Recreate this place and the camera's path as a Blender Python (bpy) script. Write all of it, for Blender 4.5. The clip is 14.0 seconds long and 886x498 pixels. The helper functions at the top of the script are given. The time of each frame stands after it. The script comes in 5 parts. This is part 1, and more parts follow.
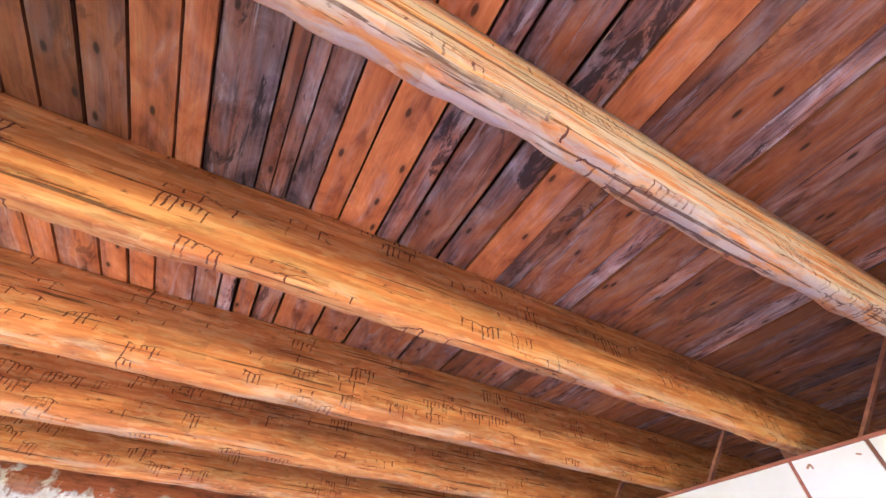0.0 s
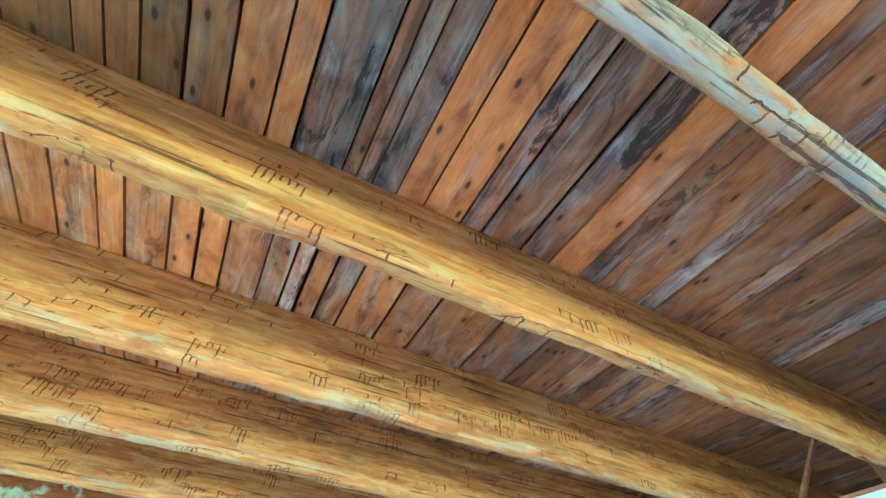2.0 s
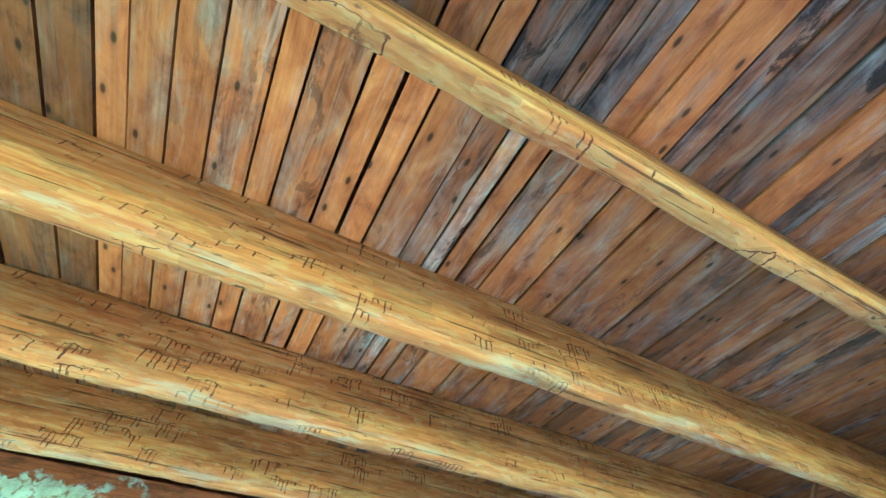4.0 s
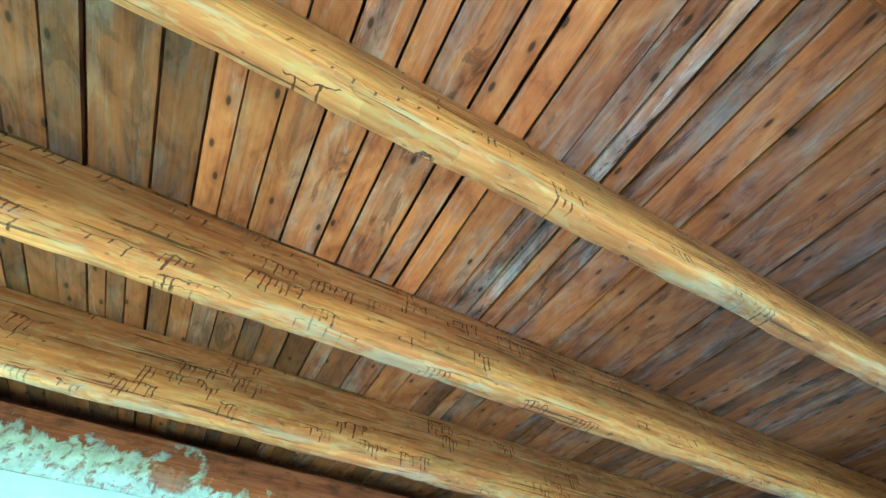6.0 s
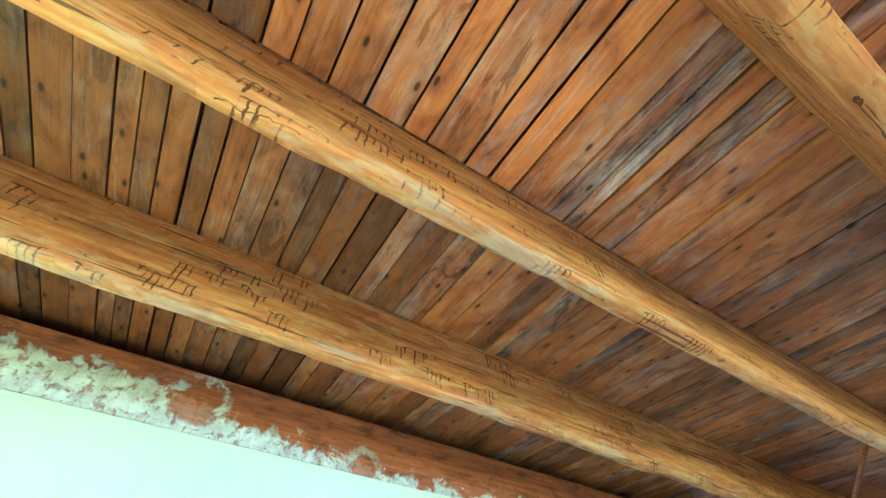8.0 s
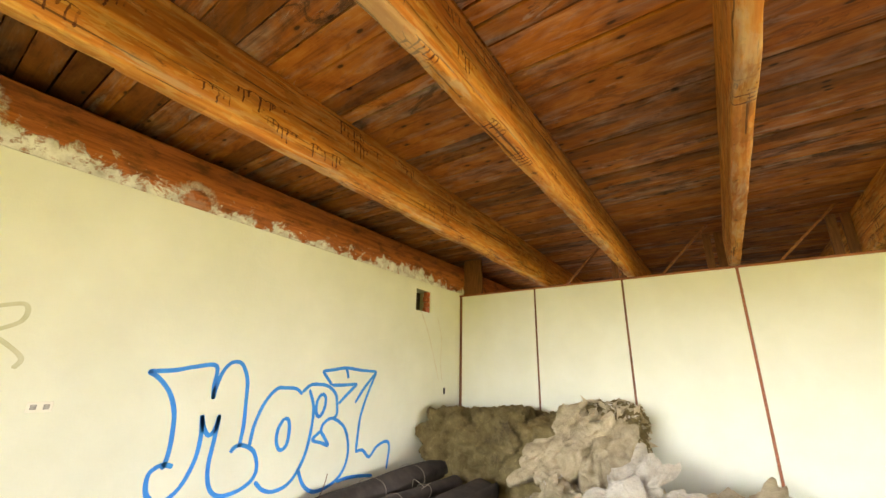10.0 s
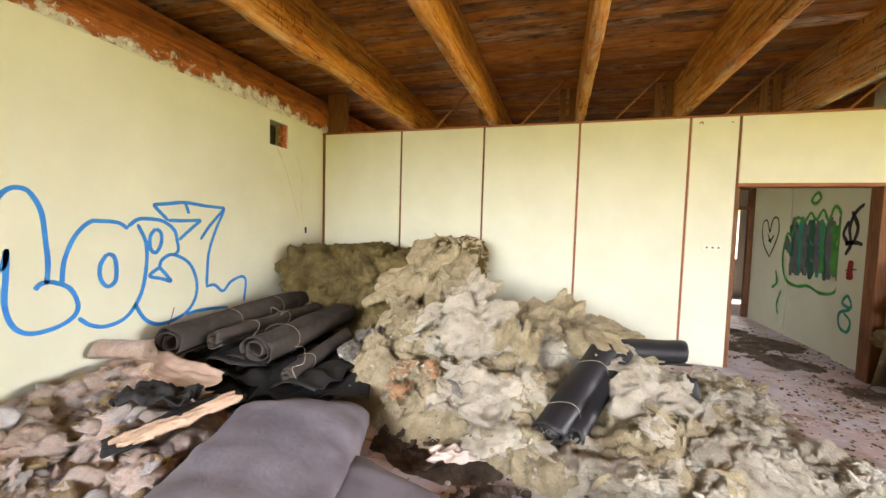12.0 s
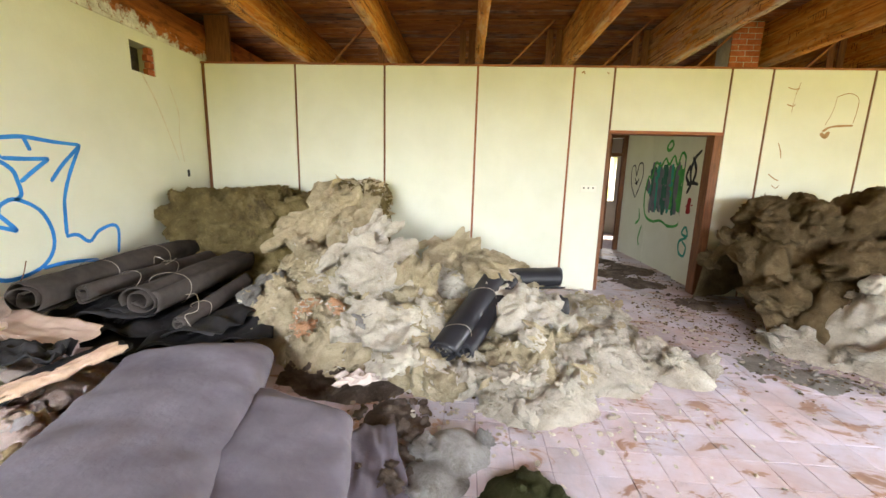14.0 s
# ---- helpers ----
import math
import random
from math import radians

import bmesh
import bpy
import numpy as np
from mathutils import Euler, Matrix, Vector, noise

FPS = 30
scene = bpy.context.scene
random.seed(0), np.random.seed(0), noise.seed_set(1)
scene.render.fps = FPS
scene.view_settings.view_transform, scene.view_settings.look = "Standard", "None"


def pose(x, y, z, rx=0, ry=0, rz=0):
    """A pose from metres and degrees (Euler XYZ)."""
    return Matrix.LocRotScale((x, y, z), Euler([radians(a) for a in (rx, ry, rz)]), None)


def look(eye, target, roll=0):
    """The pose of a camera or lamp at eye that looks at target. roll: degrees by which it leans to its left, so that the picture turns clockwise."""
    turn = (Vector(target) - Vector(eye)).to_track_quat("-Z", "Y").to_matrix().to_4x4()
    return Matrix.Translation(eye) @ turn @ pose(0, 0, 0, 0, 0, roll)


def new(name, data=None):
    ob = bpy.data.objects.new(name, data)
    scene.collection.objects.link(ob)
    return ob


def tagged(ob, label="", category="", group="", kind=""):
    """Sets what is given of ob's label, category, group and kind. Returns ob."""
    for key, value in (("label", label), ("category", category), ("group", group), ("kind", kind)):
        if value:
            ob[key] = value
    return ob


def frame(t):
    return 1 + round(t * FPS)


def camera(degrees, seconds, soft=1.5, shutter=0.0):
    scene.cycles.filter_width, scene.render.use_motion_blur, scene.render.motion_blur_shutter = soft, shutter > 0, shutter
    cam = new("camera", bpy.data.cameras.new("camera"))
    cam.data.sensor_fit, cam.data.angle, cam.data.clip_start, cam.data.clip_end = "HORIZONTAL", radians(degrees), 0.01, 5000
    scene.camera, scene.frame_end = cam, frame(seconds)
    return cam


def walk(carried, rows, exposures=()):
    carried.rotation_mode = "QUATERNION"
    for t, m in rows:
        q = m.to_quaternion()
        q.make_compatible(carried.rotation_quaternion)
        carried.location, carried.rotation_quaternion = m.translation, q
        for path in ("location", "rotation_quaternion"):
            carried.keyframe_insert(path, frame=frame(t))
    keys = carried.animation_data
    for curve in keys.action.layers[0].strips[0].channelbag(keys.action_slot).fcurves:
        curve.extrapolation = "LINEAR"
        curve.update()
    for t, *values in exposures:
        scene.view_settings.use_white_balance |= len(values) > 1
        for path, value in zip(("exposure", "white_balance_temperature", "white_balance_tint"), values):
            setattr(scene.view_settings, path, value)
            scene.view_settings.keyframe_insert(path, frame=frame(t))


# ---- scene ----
cam = camera(97.0, 14.0)
PATH = [
    (0, (6.579, -3.784, 1.877), (5.35, -3.147, 3.321), 1.2),
    (0.5, (6.578, -3.837, 1.873), (5.376, -3.219, 3.347), 1.5),
    (1, (6.545, -3.918, 1.85), (5.361, -3.317, 3.346), 1.6),
    (1.5, (6.382, -3.975, 1.829), (5.218, -3.395, 3.348), 1.9),
    (2, (6.131, -4.064, 1.803), (4.992, -3.512, 3.351), 2.3),
    (2.5, (5.975, -4.307, 1.774), (4.854, -3.774, 3.343), 2.2),
    (3, (5.844, -4.502, 1.77), (4.735, -3.973, 3.347), 2.3),
    (3.2, (5.714, -4.553, 1.762), (4.618, -4.005, 3.343), 1.5),
    (5.3, (4.714, -5.035, 1.746), (3.623, -4.472, 3.325), 1.0),
    (5.5, (4.6, -5.046, 1.747), (3.508, -4.493, 3.328), 1.7),
    (6, (4.299, -5.244, 1.737), (3.215, -4.689, 3.323), 1.8),
    (6.5, (4.036, -5.338, 1.729), (2.963, -4.779, 3.321), 1.7),
    (7, (3.669, -5.349, 1.714), (2.614, -4.778, 3.314), 1.3),
    (7.2, (3.558, -5.375, 1.706), (2.511, -4.797, 3.309), 1.2),
    (9.3, (3.349, -5.591, 1.734), (2.123, -4.404, 2.776), 1.1),
    (9.5, (3.403, -5.537, 1.717), (2.189, -4.238, 2.633), 1.4),
    (10, (3.495, -5.47, 1.691), (2.397, -3.914, 2.302), 1.3),
    (10.5, (3.547, -5.436, 1.665), (2.628, -3.693, 2.01), 1.3),
    (11, (3.541, -5.384, 1.635), (2.806, -3.529, 1.768), 1.4),
    (11.5, (3.566, -5.356, 1.61), (2.936, -3.458, 1.604), 1.5),
    (12, (3.581, -5.334, 1.573), (3.009, -3.421, 1.459), 1.6),
    (12.5, (3.623, -5.304, 1.529), (3.083, -3.388, 1.329), 1.6),
    (13, (3.664, -5.293, 1.502), (3.192, -3.37, 1.224), 1.6),
    (13.5, (3.682, -5.353, 1.501), (3.354, -3.41, 1.164), 1.6),
    (14, (3.705, -5.447, 1.508), (3.583, -3.484, 1.146), 1.6),
]
# exposure and white balance drift of the clip's camera
EXPO = [(0.0, 3.35, 4950, 58), (0.5, 3.4, 4050, 36), (1.0, 3.4, 3800, 15), (1.5, 3.45, 3650, -2), (2.0, 3.48, 3540, -9), (3.0, 3.48, 3420, -13), (6.0, 3.45, 3360, -14), (7.2, 3.45, 3400, -8),
        (9.4, 2.9, 6800, 9), (10.5, 2.6, 8300, 19), (12.0, 2.58, 7900, 17), (14.0, 2.55, 7400, 14)]
walk(cam, [(t, look(eye, target, roll)) for t, eye, target, roll in PATH], EXPO)

# ---- world, sun and daylight ----
world = bpy.data.worlds.new("sky")
scene.world = world
world.use_nodes = True
wn = world.node_tree.nodes
sky = wn.new("ShaderNodeTexSky")
sky.sky_type, sky.sun_disc, sky.sun_elevation, sky.sun_rotation = "NISHITA", False, radians(52), radians(0)
world.node_tree.links.new(sky.outputs[0], wn["Background"].inputs[0])
wn["Background"].inputs[1].default_value = 0.12


def lamp(name, kind, m, energy, colour, size=None):
    data = bpy.data.lights.new(name, kind)
    data.energy, data.color = energy, colour
    if size:
        data.shape, data.size, data.size_y = "RECTANGLE", *size
    ob = new(name, data)
    ob.matrix_world = m
    return ob


# the sun stands behind the partition's side, over the roof, and lights the grass outside the windows
sun = lamp("sun", "SUN", look((0, 20, 26), (0, 0, 0)), 5.0, (1.0, 0.95, 0.86))
sun.data.angle = radians(0.5)
XR, YB = 13.0, -8.6          # inner faces of the far side wall and of the window wall behind the walker
WIN_Y = [(1.0, 3.0), (4.2, 6.2), (7.4, 9.4)]      # windows in the wall behind
WIN_X = [(-6.6, -4.6), (-3.8, -1.8)]              # windows in the far side wall
SILL, HEAD = 0.75, 2.55
SKY, LAWN = (0.70, 0.82, 1.0), (1.0, 0.93, 0.24)   # light of the sky falls in downwards, light off the sunlit grass upwards


def window_light(mid, inward, sky_power, lawn_power):
    """Daylight in a window: the sky through its upper half, the bright lawn through its lower half."""
    c, n = Vector(mid), Vector(inward)
    for dz, rise, power, colour, spread in ((0.45, -0.25, sky_power, SKY, 46), (-0.45, 0.72, lawn_power, LAWN, 108)):
        p = c + Vector((0, 0, dz))
        lit = lamp("window_light", "AREA", look(tuple(p), tuple(p + n + Vector((0, 0, rise)))), power, colour, (1.9, 0.85))
        lit.data.spread = radians(spread)


for x0, x1 in WIN_Y:
    window_light(((x0 + x1) / 2, YB - 0.12, 1.65), (0, 1, 0), 11, 7.2)
for y0, y1 in WIN_X:
    window_light((XR + 0.12, (y0 + y1) / 2, 1.65), (-1, 0, 0), 13, 21)
# lamp in an unseen west opening, added to brighten the passage wall
lamp("window_light", "AREA", look((-0.12, 1.9, 1.6), (6.0, 1.9, 1.2)), 8, (0.85, 0.92, 1.0), (1.7, 1.5))
lamp("window_light", "AREA", look((7.6, 6.75, 1.6), (6.0, 1.0, 0.4)), 4.5, (0.95, 0.98, 1.0), (0.6, 1.2))


# ---- materials ----
class Mat:
    """Short hand for a node material."""

    def __init__(self, name, rough=0.8, metal=0.0, spec=0.3):
        self.m = bpy.data.materials.new(name)
        self.m.use_nodes = True
        self.t = self.m.node_tree
        self.b = self.t.nodes["Principled BSDF"]
        self.b.inputs["Roughness"].default_value = rough
        self.b.inputs["Metallic"].default_value = metal
        self.b.inputs["Specular IOR Level"].default_value = spec

    def node(self, kind, **sets):
        n = self.t.nodes.new(kind)
        for k, v in sets.items():
            if k in n.inputs:
                n.inputs[k].default_value = v
        return n

    def link(self, a, b):
        self.t.links.new(a, b)

    def coords(self, scale=(1, 1, 1), space="Object", offset=None):
        c = self.t.nodes.new("ShaderNodeTexCoord").outputs[space]
        mp = self.t.nodes.new("ShaderNodeMapping")
        mp.inputs["Scale"].default_value = scale
        self.link(c, mp.inputs[0])
        if offset is not None:
            self.link(offset, mp.inputs["Location"])
        return mp.outputs[0]

    def world(self, scale=(1, 1, 1)):
        g = self.t.nodes.new("ShaderNodeNewGeometry").outputs["Position"]
        mp = self.t.nodes.new("ShaderNodeMapping")
        mp.inputs["Scale"].default_value = scale
        self.link(g, mp.inputs[0])
        return mp.outputs[0]

    def noise(self, vec, scale=5, detail=5, rough=0.55, dist=0.0):
        n = self.node("ShaderNodeTexNoise", Scale=scale, Detail=detail, Roughness=rough, Distortion=dist)
        self.link(vec, n.inputs["Vector"])
        return n.outputs[0]

    def ramp(self, fac, *stops):
        n = self.t.nodes.new("ShaderNodeValToRGB")
        e = n.color_ramp.elements
        while len(e) < len(stops):
            e.new(0.5)
        for el, (p, c) in zip(e, stops):
            el.position = p
            el.color = (*c, 1) if isinstance(c, tuple) else (c, c, c, 1)
        self.link(fac, n.inputs[0])
        return n.outputs[0]

    def mix(self, fac, a, b, mode="MIX"):
        n = self.t.nodes.new("ShaderNodeMix")
        n.data_type, n.blend_type = "RGBA", mode
        for v, i in ((fac, 0), (a, 6), (b, 7)):
            if isinstance(v, (int, float)):
                n.inputs[i].default_value = v if i == 0 else (v, v, v, 1)
            elif isinstance(v, tuple):
                n.inputs[i].default_value = (*v, 1)
            else:
                self.link(v, n.inputs[i])
        return n.outputs[2]

    def maths(self, op, a, b=0.0, clamp=False):
        n = self.t.nodes.new("ShaderNodeMath")
        n.operation, n.use_clamp = op, clamp
        for v, i in ((a, 0), (b, 1)):
            if isinstance(v, (int, float)):
                n.inputs[i].default_value = v
            else:
                self.link(v, n.inputs[i])
        return n.outputs[0]

    def split(self, vec):
        n = self.t.nodes.new("ShaderNodeSeparateXYZ")
        self.link(vec, n.inputs[0])
        return n.outputs

    def island(self):
        return self.t.nodes.new("ShaderNodeNewGeometry").outputs["Random Per Island"]

    def obrand(self):
        return self.t.nodes.new("ShaderNodeObjectInfo").outputs["Random"]

    def attr(self, name):
        n = self.t.nodes.new("ShaderNodeAttribute")
        n.attribute_name = name
        return n.outputs["Color"]

    def done(self, colour, bump=None, strength=0.3, dist=0.01, rough=None):
        if isinstance(colour, tuple):
            self.b.inputs["Base Color"].default_value = (*colour, 1)
        else:
            self.link(colour, self.b.inputs["Base Color"])
        if bump is not None:
            n = self.node("ShaderNodeBump", Strength=strength, Distance=dist)
            self.link(bump, n.inputs["Height"])
            self.link(n.outputs[0], self.b.inputs["Normal"])
        if rough is not None:
            self.link(rough, self.b.inputs["Roughness"])
        return self.m


def mat_boards():
    """Old roof boards: tone (x: weathered grey, y: lightness, z: own seed) comes from each board."""
    m = Mat("roof_boards", 0.75)
    tone = m.split(m.attr("tone"))
    off = m.t.nodes.new("ShaderNodeCombineXYZ")
    m.link(m.maths("MULTIPLY", tone[2], 37.0), off.inputs[0])
    m.link(m.maths("MULTIPLY", tone[2], 91.0), off.inputs[1])
    v = m.coords((1, 1, 1), "Object", off.outputs[0])
    grain = m.noise(m.coords((0.7, 30, 30), "Object", off.outputs[0]), 1.9, 6, 0.6, 0.35)
    mott = m.noise(m.coords((2.4, 5.0, 5.0), "Object", off.outputs[0]), 1.4, 7, 0.62, 0.6)
    both = m.maths("ADD", m.maths("MULTIPLY", grain, 0.26), m.maths("MULTIPLY", mott, 0.74))
    warm = m.ramp(both, (0.33, (0.26, 0.070, 0.014)), (0.45, (0.49, 0.150, 0.027)), (0.56, (0.62, 0.215, 0.044)), (0.70, (0.74, 0.35, 0.105)))
    grey = m.ramp(both, (0.37, (0.055, 0.032, 0.030)), (0.46, (0.21, 0.140, 0.122)), (0.55, (0.36, 0.265, 0.235)), (0.66, (0.60, 0.50, 0.46)))
    blot = m.noise(m.coords((1.0, 4.5, 4.5), "Object", off.outputs[0]), 1.3, 8, 0.68, 0.8)
    g = m.maths("ADD", m.maths("MULTIPLY", tone[0], 0.9), m.maths("MULTIPLY", m.maths("SUBTRACT", blot, 0.53), 3.4), True)
    col = m.mix(g, warm, grey)
    worn = m.maths("ADD", m.maths("MULTIPLY", tone[0], 0.75), 0.16)
    dark = m.ramp(m.noise(m.coords((1.5, 5, 5), "Object", off.outputs[0]), 1.3, 9, 0.70, 1.0), (0.555, 0.0), (0.60, 1.0))
    col = m.mix(m.maths("MULTIPLY", dark, worn, True), col, (0.030, 0.017, 0.015))
    rot = m.ramp(m.noise(m.coords((0.55, 13, 13), "Object", off.outputs[0]), 1.6, 5, 0.6, 0.5), (0.58, 0.0), (0.63, 1.0))
    col = m.mix(m.maths("MULTIPLY", rot, m.maths("MULTIPLY", worn, 0.65), True), col, (0.05, 0.026, 0.020))
    pale = m.ramp(m.noise(m.coords((1.1, 8, 8), "Object", off.outputs[0]), 1.4, 9, 0.70, 0.6), (0.585, 0.0), (0.62, 1.0))
    col = m.mix(m.maths("MULTIPLY", pale, m.maths("ADD", m.maths("MULTIPLY", tone[0], 0.6), 0.08), True), col, (0.66, 0.57, 0.52))
    vor = m.node("ShaderNodeTexVoronoi", Scale=2.1)
    vor.voronoi_dimensions = "2D"
    m.link(m.coords((0.8, 1.8, 1), "Object", off.outputs[0]), vor.inputs["Vector"])
    halo = m.ramp(vor.outputs["Distance"], (0.05, 1.0), (0.12, 0.0))
    col = m.mix(m.maths("MULTIPLY", halo, 0.35), col, (0.20, 0.06, 0.015))
    knot = m.ramp(vor.outputs["Distance"], (0.03, 1.0), (0.055, 0.0))
    col = m.mix(m.maths("MULTIPLY", knot, 0.85), col, (0.03, 0.012, 0.007))
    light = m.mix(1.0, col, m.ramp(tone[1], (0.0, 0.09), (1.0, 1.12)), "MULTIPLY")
    return m.done(light, both, 0.4, 0.008)


def mat_beam(name, tint=(1, 1, 1), pale=0.0):
    """Hewn pine beam: grain and checks along y, short dark ticks across, low arris with pale smears and painted light.
    """
    m = Mat(name, 0.74, spec=0.25)
    r = m.t.nodes.new("ShaderNodeCombineXYZ")
    m.link(m.maths("MULTIPLY", m.obrand(), 60.0), r.inputs[1])
    off = r.outputs[0]
    grain = m.noise(m.coords((15, 0.9, 15), "Object", off), 2.0, 5, 0.55, 0.3)
    broad = m.noise(m.coords((2.5, 0.8, 5), "Object", off), 1.6, 4, 0.6, 0.5)
    col = m.ramp(grain, (0.28, (0.52, 0.165, 0.030)), (0.48, (0.74, 0.290, 0.060)), (0.70, (0.87, 0.46, 0.135)))
    col = m.mix(m.maths("MULTIPLY", m.ramp(broad, (0.44, 0.0), (0.62, 1.0)), 0.7), col, (0.50, 0.150, 0.030))
    grime = m.ramp(m.noise(m.coords((3, 0.9, 6), "Object", off), 1.3, 8, 0.68, 0.2), (0.53, 0.0), (0.64, 1.0))
    col = m.mix(m.maths("MULTIPLY", grime, 0.4), col, (0.11, 0.058, 0.032))
    strip = m.noise(m.coords((14, 3.2, 14), "Object", off), 2.4, 3, 0.5)
    col = m.mix(m.maths("MULTIPLY", m.ramp(strip, (0.55, 0.0), (0.60, 1.0)), 0.4), col, (0.76, 0.46, 0.17))
    if pale:
        wash = m.ramp(m.noise(m.coords((9, 1.2, 9), "Object", off), 2.0, 6, 0.65, 0.8), (0.42, 0.0), (0.55, 1.0))
        # pale wash mostly on the east face, a fifth of it on the west
        wash = m.maths("MULTIPLY", wash, m.ramp(m.maths("SUBTRACT", m.split(m.coords())[0], 6.0), (0.13, 0.2), (0.17, 1.0)))
        col = m.mix(m.maths("MULTIPLY", wash, pale), col, (0.54, 0.50, 0.47))
    # long checks along the grain
    check = m.ramp(m.noise(m.coords((30, 0.55, 30), "Object", off), 1.6, 3, 0.5), (0.59 if pale else 0.63, 0.0), (0.62 if pale else 0.655, 1.0))
    # bark-line combs across the grain: a scored line with teeth of uneven length hanging from it
    xyz = m.split(m.coords())
    seed = m.maths("MULTIPLY", m.obrand(), 60.0)
    wander = m.noise(m.coords((5, 5, 5), "Object", off), 1.0, 3, 0.5)
    wave = m.noise(m.coords((22, 22, 22), "Object", off), 1.0, 3, 0.6)
    along = m.maths("ADD", m.maths("ADD", xyz[1], seed), m.maths("MULTIPLY", wave, 0.03))
    height = m.maths("ADD", m.maths("ADD", xyz[2], m.maths("MULTIPLY", xyz[0], 0.6)), m.maths("ADD", m.maths("MULTIPLY", wander, 0.12), m.maths("MULTIPLY", wave, 0.016)))

    def chance(a, b, c):
        v = m.t.nodes.new("ShaderNodeCombineXYZ")
        for k, q in enumerate((a, b, c)):
            if isinstance(q, (int, float)):
                v.inputs[k].default_value = q
            else:
                m.link(q, v.inputs[k])
        w = m.t.nodes.new("ShaderNodeTexWhiteNoise")
        m.link(v.outputs[0], w.inputs["Vector"])
        return w.outputs["Value"]

    def comb(pitch, length, tall, share, key):
        v = m.maths("DIVIDE", height, tall)
        row, fv = m.maths("FLOOR", v), m.maths("FRACT", v)
        u = m.maths("ADD", m.maths("DIVIDE", along, length), m.maths("MULTIPLY", chance(row, key, 0.5), 7.0))
        cell, fu = m.maths("FLOOR", u), m.maths("FRACT", u)
        on = m.maths("LESS_THAN", chance(cell, row, key), share)
        on = m.maths("MULTIPLY", on, m.maths("LESS_THAN", fu, m.maths("ADD", m.maths("MULTIPLY", chance(cell, row, key + 0.3), 0.6), 0.35)))
        tu = m.maths("DIVIDE", along, pitch)
        tooth = m.maths("LESS_THAN", m.maths("ABSOLUTE", m.maths("SUBTRACT", m.maths("FRACT", tu), 0.5)), 0.0048 / pitch)
        reach = m.maths("MULTIPLY", chance(m.maths("FLOOR", tu), row, key + 0.6), 1.15)
        tooth = m.maths("MULTIPLY", tooth, m.maths("LESS_THAN", m.maths("SUBTRACT", 1.0, fv), reach))
        line = m.maths("GREATER_THAN", fv, 0.94)
        return m.maths("MULTIPLY", on, m.maths("MAXIMUM", tooth, line))
    marks = m.maths("MAXIMUM", comb(0.034, 0.34, 0.105, 0.26, 1.0), comb(0.08, 0.46, 0.06, 0.22, 5.0))
    marks = m.maths("MULTIPLY", marks, m.ramp(m.noise(m.coords((9, 9, 9), "Object", off), 1.2, 3, 0.5), (0.36, 0.25), (0.5, 1.0)))
    # split layers of sapwood: blocks of slightly different tone
    bv = m.maths("DIVIDE", height, 0.042)
    brow = m.maths("FLOOR", bv)
    bu = m.maths("FLOOR", m.maths("ADD", m.maths("DIVIDE", along, 0.36), m.maths("MULTIPLY", chance(brow, 2.0, 0.7), 5.0)))
    col = m.mix(1.0, col, m.ramp(chance(bu, brow, 3.0), (0.0, 0.80), (0.5, 1.0), (1.0, 1.10)), "MULTIPLY")
    col = m.mix(m.maths("MULTIPLY", check, 0.8), col, (0.09, 0.032, 0.014))
    col = m.mix(m.maths("MULTIPLY", marks, 0.9), col, (0.10, 0.022, 0.014))
    spot = m.ramp(m.noise(m.coords((7, 4, 9), "Object", off), 2.0, 6, 0.7), (0.62, 0.0), (0.68, 1.0))
    col = m.mix(m.maths("MULTIPLY", spot, 0.7), col, (0.07, 0.035, 0.02))
    # low arris: pale smears, together with painted-in light from below
    low = m.ramp(m.maths("SUBTRACT", m.split(m.coords())[2], 3.0), (0.10, 1.0), (0.16, 0.0))
    smear_lit = m.ramp(m.noise(m.coords((4, 1.1, 9), "Object", off), 1.4, 6, 0.65, 0.4), (0.52, 0.0), (0.60, 1.0))
    col = m.mix(m.maths("MULTIPLY", m.maths("MULTIPLY", low, smear_lit), 0.35), col, (0.78, 0.66, 0.48))
    col = m.mix(1.0, col, tuple(0.72 * c for c in tint), "MULTIPLY")
    hewn = m.noise(m.coords((9, 2.2, 9), "Object", off), 1.6, 3, 0.5)
    h = m.maths("SUBTRACT", m.maths("ADD", grain, m.maths("MULTIPLY", hewn, 1.6)), m.maths("MULTIPLY", m.maths("MAXIMUM", check, marks), 0.9))
    return m.done(col, h, 0.6, 0.009)


def mat_plain(name, a, b, scale=4.0, rough=0.8, stretch=(1, 1, 1), bump=0.25, stain=None, stain_at=(0.6, 0.7), spec=0.3, dist=0.006):
    m = Mat(name, rough, spec=spec)
    v = m.coords(stretch)
    n = m.noise(v, scale, 7, 0.6, 0.2)
    col = m.ramp(n, (0.3, a), (0.7, b))
    if stain:
        s = m.ramp(m.noise(m.coords(), scale * 0.45, 6, 0.65, 0.4), (stain_at[0], 0.0), (stain_at[1], 1.0))
        col = m.mix(s, col, stain)
    fine = m.noise(v, scale * 9, 4, 0.6)
    return m.done(col, m.maths("ADD", n, m.maths("MULTIPLY", fine, 0.5)), bump, dist)


